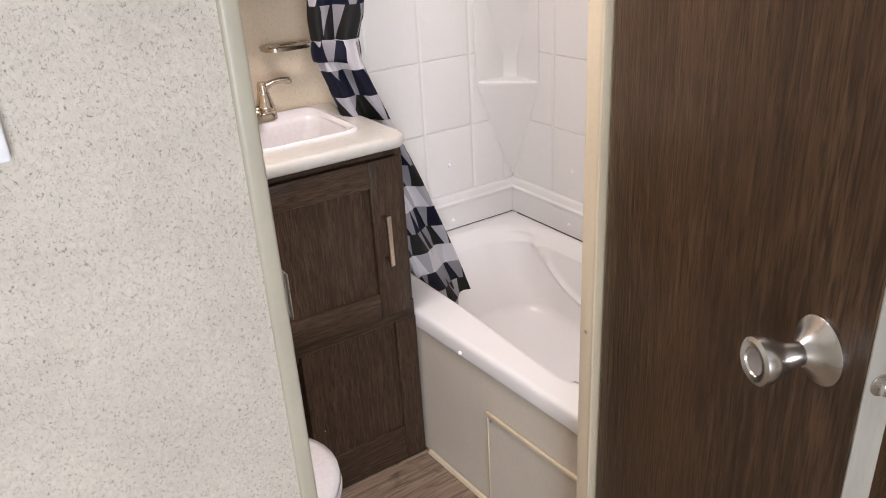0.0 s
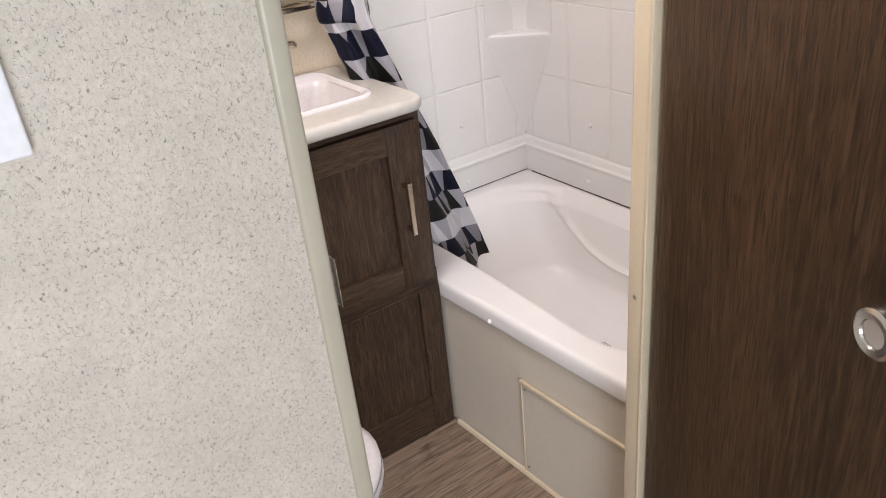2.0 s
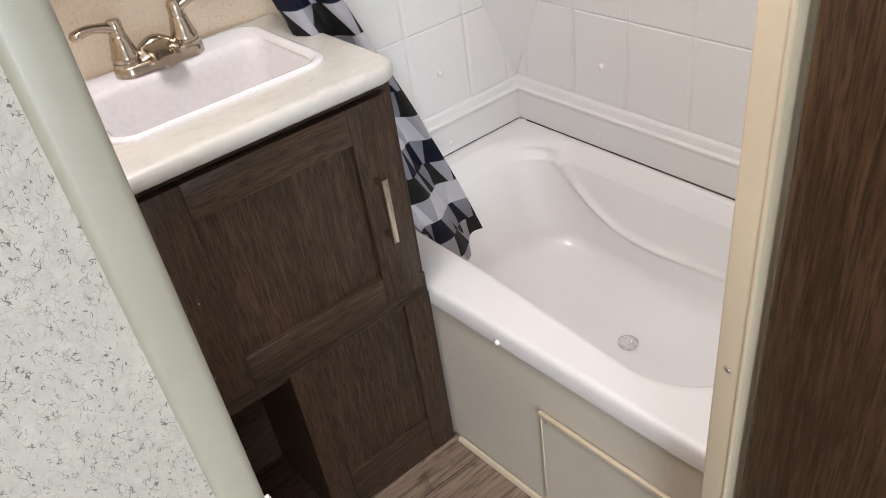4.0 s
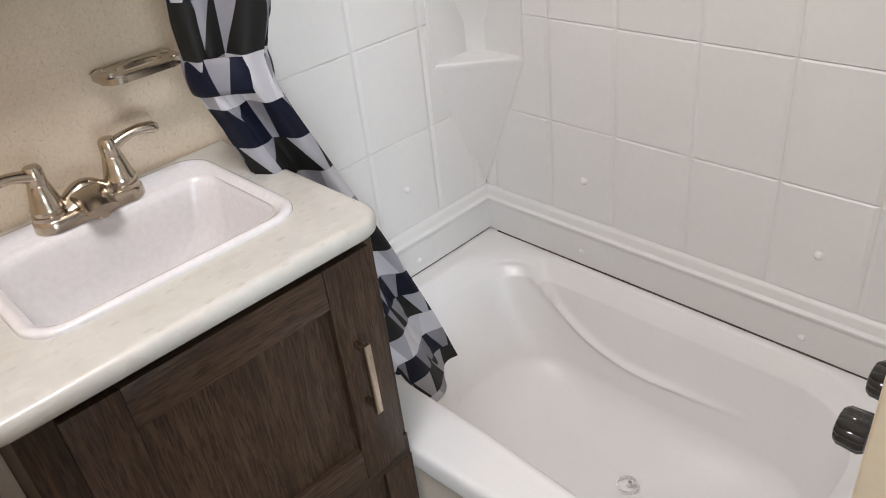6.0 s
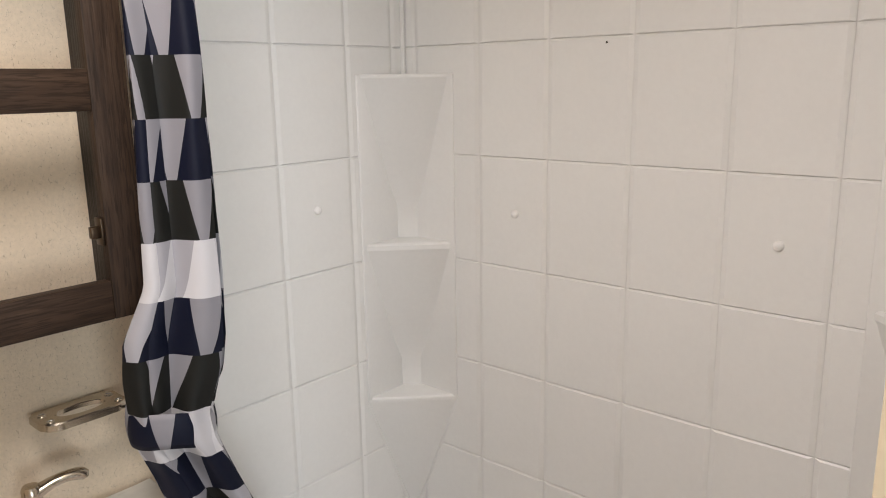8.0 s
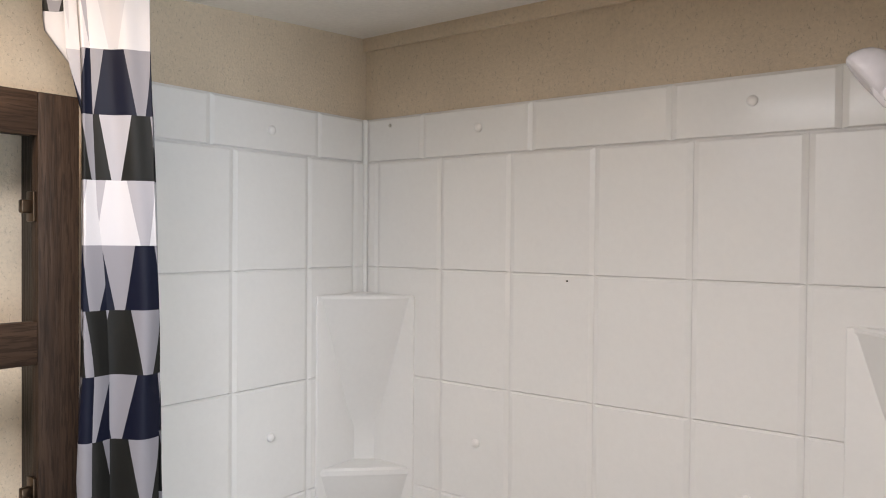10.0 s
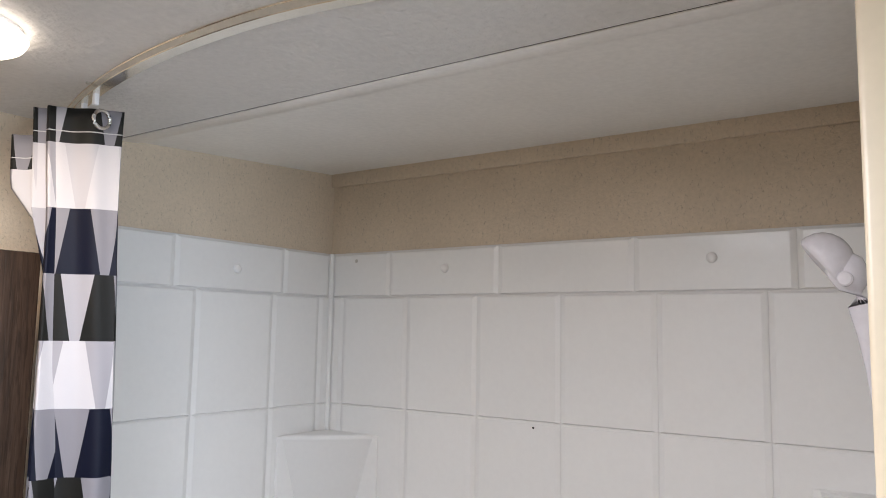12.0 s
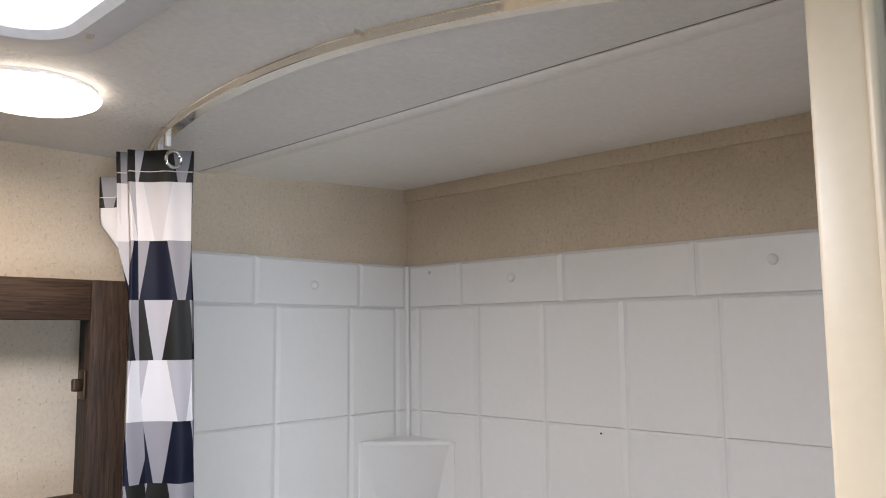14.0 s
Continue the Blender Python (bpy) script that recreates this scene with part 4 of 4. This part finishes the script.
def build_soap_dish():
    s = thing("soap_dish", "nickel wall-mounted tumbler and toothbrush holder", "holder", (0.752, END, 1.058))
    Z, n = 1.058, 32
    out, inn = [], []
    for i in range(n):
        a = 2 * math.pi * i / n
        c, si = math.cos(a), math.sin(a)
        k = max(abs(c) / 0.060, abs(si) / 0.031)
        out.append((0.752 + c / k * (1 - 0.12 * (si < -0.2)), 1.799 + si / k))
        inn.append((0.752 + 0.034 * c, 1.799 + 0.0165 * si))
    bm = bmesh.new()
    rings = [ring_at(inn, Z - 0.003), ring_at(inn, Z + 0.003), ring_at(grown(inn, 0.001), Z + 0.004), ring_at(grown(out, -0.002), Z + 0.004), ring_at(out, Z + 0.002), ring_at(out, Z - 0.007), ring_at(grown(out, -0.003), Z - 0.007), ring_at(grown(out, -0.003), Z - 0.003), ring_at(inn, Z - 0.003)]
    loft(rings, True, False, False, bm)
    part("plate", bm, NICKEL, s, smooth=40)
    part("wall_mount", box(0.700, 0.804, END - 0.0085, END - 0.0003, Z - 0.007, Z + 0.003, 0.002), NICKEL, s)
    for dx in (-0.047, 0.047):
        for dy in (-0.016, 0.014):
            part("brush_hole", lathe([(0.0055, 0.0), (0.0058, 0.0012), (0.004, 0.0016), (0.0038, 0.0004)], Matrix.Translation((0.752 + dx, 1.799 + dy, Z + 0.004)), 14), STEEL, s)
    return s


build_soap_dish()


def build_medicine_cabinet():
    c = thing("wall_cabinet", "dark oak wall cabinet, doorless open face frame showing wallpaper behind", "cabinet", (0.61, END, 1.204))
    x0, x1, y0, z0, z1, w = 0.398, 0.824, 1.708, 1.204, 1.795, 0.049
    part("stile", box(x1 - w, x1, y0, y0 + 0.018, z0, z1, 0.0015), CABINET_V, c)
    part("stile", box(x0, x0 + w, y0, y0 + 0.018, z0, z1, 0.0015), CABINET_V, c)
    for a, b in ((z0, 1.256), (1.473, 1.524), (1.743, z1)):
        part("rail", box(x0 + w + 0.0003, x1 - w - 0.0003, y0 + 0.0004, y0 + 0.018, a, b, 0.0015), CABINET_H, c)
    part("side_board", box(x1 - 0.012, x1 - 0.002, y0 + 0.0182, END - 0.0005, z0 + 0.02, z1 - 0.02), BOARD_SHADED, c)
    part("side_board", box(x0 + 0.002, x0 + 0.012, y0 + 0.0182, END - 0.0005, z0 + 0.02, z1 - 0.02), BOARD_SHADED, c)
    part("top_board", box(x0 + 0.0125, x1 - 0.0125, y0 + 0.0182, END - 0.0005, z1 - 0.02, z1 - 0.008), CABINET_H, c)
    part("bottom_board", box(x0 + 0.0125, x1 - 0.0125, y0 + 0.0182, END - 0.0005, z0 + 0.008, z0 + 0.02), CABINET_H, c)
    for z in (1.32, 1.66):
        b = bmesh.new()
        box(x1 - w - 0.004, x1 - w + 0.0005, y0 + 0.004, y0 + 0.022, z - 0.018, z + 0.018, 0.001, bm=b)
        box(x1 - w - 0.016, x1 - w - 0.003, y0 + 0.006, y0 + 0.016, z - 0.008, z + 0.008, 0.002, bm=b)
        part("hinge", b, BRONZE, c, "small dark bronze cabinet hinge")
    return c


build_medicine_cabinet()


# ---- shower curtain and its track ----
def track_x(y):
    return 0.791 + (y - 1.33) ** 2 * (0.45 if y > 1.33 else 0.72)


def build_track():
    t = thing("curtain_track", "bowed aluminium shower curtain track on the ceiling", "curtain track", (0.80, 1.34, CEIL))
    ys = [DOOR1 + 0.002 + (END - DOOR1 - 0.004) * i / 48 for i in range(49)]
    prof = [(-0.0080, 0.0), (-0.0080, -0.0010), (-0.0074, -0.0018), (-0.0074, -0.0092), (-0.0068, -0.0100), (0.0068, -0.0100), (0.0074, -0.0092), (0.0074, -0.0018), (0.0080, -0.0010), (0.0080, 0.0)]
    rings = [[(track_x(y) + a, y, CEIL - 0.0003 + b) for a, b in prof] for y in ys]
    part("rail", loft(rings, True, True, True), ALUMINIUM, t)
    for y in (1.62, 1.20, 0.90):
        screw(t, (track_x(y) - 0.011, y, CEIL - 0.001), (0, 0, -1), 0.003)
    return t


build_track()

hook = thing("ceiling_hook", "small bronze screw hook in the ceiling", "hook", (0.957, 0.862, CEIL))
hb = bmesh.new()
tube([(0.957, 0.862, CEIL + 0.001), (0.957, 0.862, CEIL - 0.010)] + [(0.957 + 0.007 * math.sin(a), 0.862, CEIL - 0.017 + 0.007 * math.cos(a)) for a in [0.3 * k for k in range(16)]], 0.0016, 8, hb)
part("hook_wire", hb, BRONZE, hook)


def key(z, table):
    """Straight lines between rows of (height, values...)."""
    for (a, *va), (b, *vb) in zip(table, table[1:]):
        if z >= b:
            f = (z - b) / (a - b)
            return [q + (p - q) * f for p, q in zip(va, vb)]
    return list(table[-1][1:])


def build_curtain():
    c = thing("shower_curtain", "checked navy, black, grey and white shower curtain tied back", "shower curtain", (0.83, 1.68, 0.38))
    across, deep = Vector((0.875, -0.485, 0)), Vector((0.485, 0.875, 0))
    # height, edges of the gathered cloth along its width, its middle x and y, and how deep the folds lie
    table = [
        (1.962, -0.036, 0.045, 0.835, 1.655, 0.030),
        (1.84, -0.030, 0.044, 0.835, 1.655, 0.028),
        (1.61, -0.030, 0.049, 0.835, 1.655, 0.026),
        (1.47, -0.031, 0.053, 0.835, 1.655, 0.028),
        (1.25, -0.038, 0.055, 0.835, 1.655, 0.030),
        (1.18, -0.068, 0.056, 0.835, 1.658, 0.034),
        (1.13, -0.071, 0.051, 0.835, 1.662, 0.034),
        (1.07, -0.068, 0.032, 0.835, 1.664, 0.034),
        (1.03, -0.066, 0.036, 0.835, 1.664, 0.034),
    ]
    panels, cols, rows, length = 6, 264, 130, 0.57
    top, tie, foot = 1.962, 1.03, 0.262
    # below the tie the cloth is drawn over the rim and down into the tub
    left = (Vector((0.777, 1.696, 0)), Vector((1.022, 1.640, 0)))
    right = (Vector((0.867, 1.647, 0)), Vector((1.184, 1.710, 0)))
    bm = bmesh.new()
    uvl = bm.loops.layers.uv.new("UVMap")
    rnd_w = random.Random(11)
    grow = [(rnd_w.uniform(-0.004, 0.004), rnd_w.uniform(0.84, 1.0)) for _ in range(panels)]
    grow[-1] = (0.0, 1.0)
    grid = []
    for r in range(rows + 1):
        z = top - (top - foot) * r / rows
        lo, hi, mx, my, d = key(z, table)
        mid, half = (lo + hi) / 2, (hi - lo) / 2
        base, along, inward = Vector((mx, my, 0)), across, deep
        if z < tie:
            f = (tie - z) / (tie - foot)
            le, ri = left[0].lerp(left[1], f), right[0].lerp(right[1], f)
            along = (ri - le).normalized()
            inward = Vector((-along.y, along.x, 0))
            base, mid, half, d = (le + ri) / 2, 0.0, (ri - le).length / 2, 0.034 - 0.016 * f
        pinch = math.exp(-((z - 1.05) / 0.07) ** 2)
        loose = max(0.0, min(1.0, (1.0 - z) / 0.3))
        line = []
        for i in range(cols + 1):
            q = panels * i / cols
            n = min(panels - 1, int(q))
            # flat panels laid to and fro, round at their turns
            w = math.asin(0.975 * math.sin(math.pi * (q - 0.5))) / 1.347 * (1 if panels % 2 else -1)
            off, wide = grow[n]
            if n < panels - 1:
                nx = grow[min(panels - 1, n + 1)]
                f = q - n
                off, wide = off + (nx[0] - off) * f, wide + (nx[1] - wide) * f
            a = mid + off + half * wide * w
            h = d * (1 - 2 * i / cols)
            # soft creases that run down the cloth and drag lines towards the tie
            h += (0.0042 + 0.005 * max(0.0, min(1.0, (1.66 - z) / 0.2))) * math.sin((2.6 + 2.2 * max(0.0, min(1.0, (1.66 - z) / 0.2))) * w + 1.1 * n + 2.2 * z) + 0.0016 * math.sin(7.0 * w + 9.0 * z + n) * (1 + 2.5 * pinch)
            h += 0.006 * loose * math.sin(5.2 * w + 6.0 * z + 1.7 * n)
            a += 0.0022 * math.sin(9.0 * z + 1.3 * n) + 0.0016 * math.sin(23.0 * z + 2.1 * n) * (0.4 + pinch)
            back = max(0.0, min(1.0, (2.4 - q) / 1.2)) * max(0.0, min(1.0, (z - 1.80) / 0.10))
            a -= 0.046 * back * (0.75 + 0.25 * math.sin(2 * q))
            a -= 0.020 * max(0.0, 1 - abs(q - 3.0) / 1.2) * max(0.0, min(1.0, (z - 1.76) / 0.08))
            a += 0.009 * max(0.0, w) * max(0.0, 1 - abs(q - 2.6) / 1.2) * max(0.0, min(1.0, (1.62 - z) / 0.2)) * max(0.0, min(1.0, (z - 1.1) / 0.05))
            p = base + along * a + inward * h
            sag = 0.0
            if r > rows - 8:
                sag = -0.005 * math.sin(2.0 * q + 0.6) * (r - rows + 8) / 8
            vz = z if z > 1.05 else 1.05 - (1.05 - z) * 1.16
            line.append((bm.verts.new((p.x, p.y, z + sag - 0.030 * back)), length - length * (1 - i / cols) * (1 + 0.75 * loose), vz))
        grid.append(line)
    for a, b in zip(grid, grid[1:]):
        for i in range(cols):
            quad = (a[i], a[i + 1], b[i + 1], b[i])
            fc = bm.faces.new([q[0] for q in quad])
            for lp, q in zip(fc.loops, quad):
                lp[uvl].uv = (q[1], q[2])
    cloth = part("cloth", bm, CLOTH, c, smooth=180)
    so = cloth.modifiers.new("thickness", "SOLIDIFY")
    so.thickness = 0.0012
    # tie band
    bm = bmesh.new()
    uvl = bm.loops.layers.uv.new("UVMap")
    n, hgt = 56, 7
    rings = []
    for j in range(hgt):
        g = j / (hgt - 1)
        line = []
        for i in range(n):
            a = 2 * math.pi * i / n
            bulge = 0.003 * math.sin(math.pi * g)
            rx, ry = 0.056 + bulge, 0.043 + bulge
            z = 1.030 + 0.050 * g - 0.006 * math.cos(a) + 0.003 * math.sin(3 * a)
            q = Vector((0.819, 1.672, 0)) + across * rx * math.cos(a) + deep * ry * math.sin(a)
            line.append((bm.verts.new((q.x, q.y, z)), 0.315 * i / n + 0.01, 1.158 + g * 0.052))
        rings.append(line)
    for a, b in zip(rings, rings[1:]):
        for i in range(n):
            j = (i + 1) % n
            quad = (a[i], a[j], b[j], b[i])
            fc = bm.faces.new([q[0] for q in quad])
            for lp, q in zip(fc.loops, quad):
                lp[uvl].uv = (q[1], q[2])
    band = part("tie_band", bm, CLOTH, c, "cloth tie-back band", smooth=180)
    so = band.modifiers.new("thickness", "SOLIDIFY")
    so.thickness = 0.0015
    hook = bmesh.new()
    tube([(0.812, 1.715, 1.050), (0.806, 1.780, 1.052), (0.806, END - 0.001, 1.054)], 0.0022, 8, hook)
    part("tie_hook", hook, BLACK, c)
    # glides and grommet rings along the top
    for y, dx in ((1.622, -0.002), (1.672, -0.004), (1.705, -0.002)):
        x = track_x(y)
        part("glide", box(x - 0.003, x + 0.003, y - 0.003, y + 0.003, 1.966, 1.9805, 0.001), PLATE_WHITE, c, "white plastic track glide")
        rb = bmesh.new()
        pts = [(x + dx + 0.003 + 0.010 * math.cos(a), y - 0.014, 1.947 + 0.0105 * math.sin(a)) for a in [2 * math.pi * k / 20 for k in range(21)]]
        tube(pts, 0.0022, 8, rb)
        part("ring", rb, STEEL, c, "steel grommet ring")
    return c


build_curtain()


# ---- ceiling fittings ----
def build_lamp():
    l = thing("ceiling_light", "lit round white dome ceiling light", "ceiling light", (0.645, 1.566, CEIL))
    m = Matrix.Translation((0.645, 1.566, CEIL)) @ Matrix.Rotation(radians(180), 4, "X")
    part("base", lathe([(0.0, 0.0003), (0.066, 0.0003), (0.067, 0.005), (0.064, 0.006), (0.0, 0.006)], m, 48), PLATE_WHITE, l)
    part("diffuser", lathe([(0.0, 0.0062), (0.069, 0.0062), (0.0705, 0.008), (0.068, 0.013), (0.058, 0.018), (0.040, 0.0225), (0.018, 0.0245), (0.0, 0.025)], m, 48), LAMP_GLOW, l, "glowing white diffuser")
    return l


build_lamp()


def build_vent():
    v = thing("roof_vent", "grey-white plastic roof vent frame with a daylit lens", "roof vent", (0.43, 1.21, CEIL))
    o = rounded(0.207, 0.642, 0.989, 1.424, 0.055, 9)
    i_ = rounded(0.247, 0.602, 1.029, 1.384, 0.045, 9)
    part("bezel", loft([ring_at(o, CEIL - 0.0003), ring_at(o, CEIL - 0.010), ring_at(grown(o, -0.008), CEIL - 0.016), ring_at(grown(i_, 0.006), CEIL - 0.016), ring_at(i_, CEIL - 0.010), ring_at(i_, CEIL - 0.0003)], True), VENT_GREY, v, smooth=40)
    part("lens", loft([ring_at(i_, CEIL - 0.009), ring_at(grown(i_, -0.06), CEIL - 0.012)], True, False, True), VENT_GLOW, v, "translucent lens lit by the sky")
    for x, y in ((0.616, 1.338), (0.622, 1.15), (0.227, 1.338), (0.227, 1.075), (0.424, 1.404)):
        screw(v, (x, y, CEIL - 0.016), (0, 0, -1), 0.0042)
    return v


build_vent()


# ---- toilet ----
def build_toilet():
    t = thing("toilet", "white plastic toilet with closed lid", "toilet", (0.20, 1.125, 0))

    def oval(rx, ry, z, cx=0.245, back=-0.16, n=40):
        pts = []
        for i in range(n):
            a = 2 * math.pi * i / n
            x = cx + rx * math.cos(a) * (1.0 if math.cos(a) > 0 else 0.9)
            pts.append((x, 1.125 + ry * math.sin(a) * (1 - 0.06 * math.cos(a)), z))
        return pts

    part("bowl", loft([oval(0.13, 0.11, 0.0, 0.2), oval(0.125, 0.105, 0.05, 0.2), oval(0.13, 0.11, 0.18, 0.21), oval(0.185, 0.155, 0.32), oval(0.205, 0.17, 0.37), oval(0.205, 0.17, 0.385)], True, True, True), PORCELAIN, t, smooth=60)
    part("seat", loft([oval(0.212, 0.176, 0.386), oval(0.217, 0.181, 0.392), oval(0.217, 0.181, 0.402), oval(0.210, 0.175, 0.407)], True, True, True), PORCELAIN, t, smooth=50)
    part("lid", loft([oval(0.210, 0.175, 0.408), oval(0.216, 0.18, 0.414), oval(0.214, 0.178, 0.424), oval(0.196, 0.162, 0.432), oval(0.12, 0.1, 0.436), oval(0.01, 0.01, 0.437)], True, True, True), PORCELAIN, t, smooth=60)
    part("back_box", box(-0.165, 0.06, 0.985, 1.265, 0.0, 0.44, 0.025, 4), PORCELAIN, t)
    return t


build_toilet()


# ---- hall ----
def build_plate():
    p = thing("wall_control", "white wall control plate with small arrow marks", "control panel", (0.01, DOOR0, 1.21))
    part("plate", box(-0.056, 0.074, DOOR0 - 0.016, DOOR0 - 0.0003, 1.167, 1.262, 0.003, 3), PLATE_WHITE, p)
    for z, s in ((1.197, -1), (1.222, 1)):
        b = bmesh.new()
        y = DOOR0 - 0.0167
        if s < 0:
            pts = [Vector((0.040, y, z + 0.004)), Vector((0.051, y, z + 0.004)), Vector((0.0455, y, z - 0.004))]
        else:
            pts = [Vector((0.040, y, z - 0.004)), Vector((0.051, y, z - 0.004)), Vector((0.0455, y, z + 0.004))]
        for a, c in zip(pts, pts[1:] + pts[:1]):
            tube([a, c], 0.0004, 6, b)
        part("arrow_mark", b, BLACK, p)
    return p


build_plate()

solid("trim_hall_corner", box(SIDE - 0.010, SIDE, 0.668, 0.716, 0, CEIL, 0.003), PLATE_WHITE, "white corner trim in the hall", "trim", "structure")


def build_hall_cabinet():
    c = thing("hall_cabinet", "low reddish-brown wooden cabinet against the hall wall", "cabinet", (1.38, 0.0, 0))
    part("body", box(1.32, SIDE - 0.001, -0.9, 0.640, 0.0, 0.52, 0.004), HALL_WOOD, c)
    part("top", box(1.31, SIDE - 0.001, -0.91, 0.645, 0.5202, 0.535, 0.003), HALL_WOOD, c)
    return c


build_hall_cabinet()

# ---- floor planks, last ----
floor = tagged(new("floor", finish(box(-1.24, SIDE + 0.04, -1.84, END + 0.04, -0.05, -0.0022), "floor", BLACK)), "grey-brown wood-look vinyl plank floor", "floor", "", "structure")
PLANKS = {}
rnd = random.Random(4)
yy, row_n = -1.80, 0
while yy < END:
    xx = -1.24 - rnd.random() * 0.5
    while xx < SIDE:
        w0, w1 = max(xx, -1.24), min(xx + 0.9, SIDE)
        y1 = min(yy + 0.152, END)
        if w1 - w0 > 0.02:
            kx = (round(w1 - w0, 3), round(y1 - yy, 3))
            if kx not in PLANKS:
                PLANKS[kx] = finish(box(0.0008, kx[0] - 0.0008, 0.0008, kx[1] - 0.0008, -0.0022, 0.0, 0.0006, 1), "plank", FLOOR_WOOD)
            ob = new("plank", PLANKS[kx])
            ob.parent = floor
            ob.location = (w0, yy, 0)
        xx += 0.9
    yy += 0.152
    row_n += 1
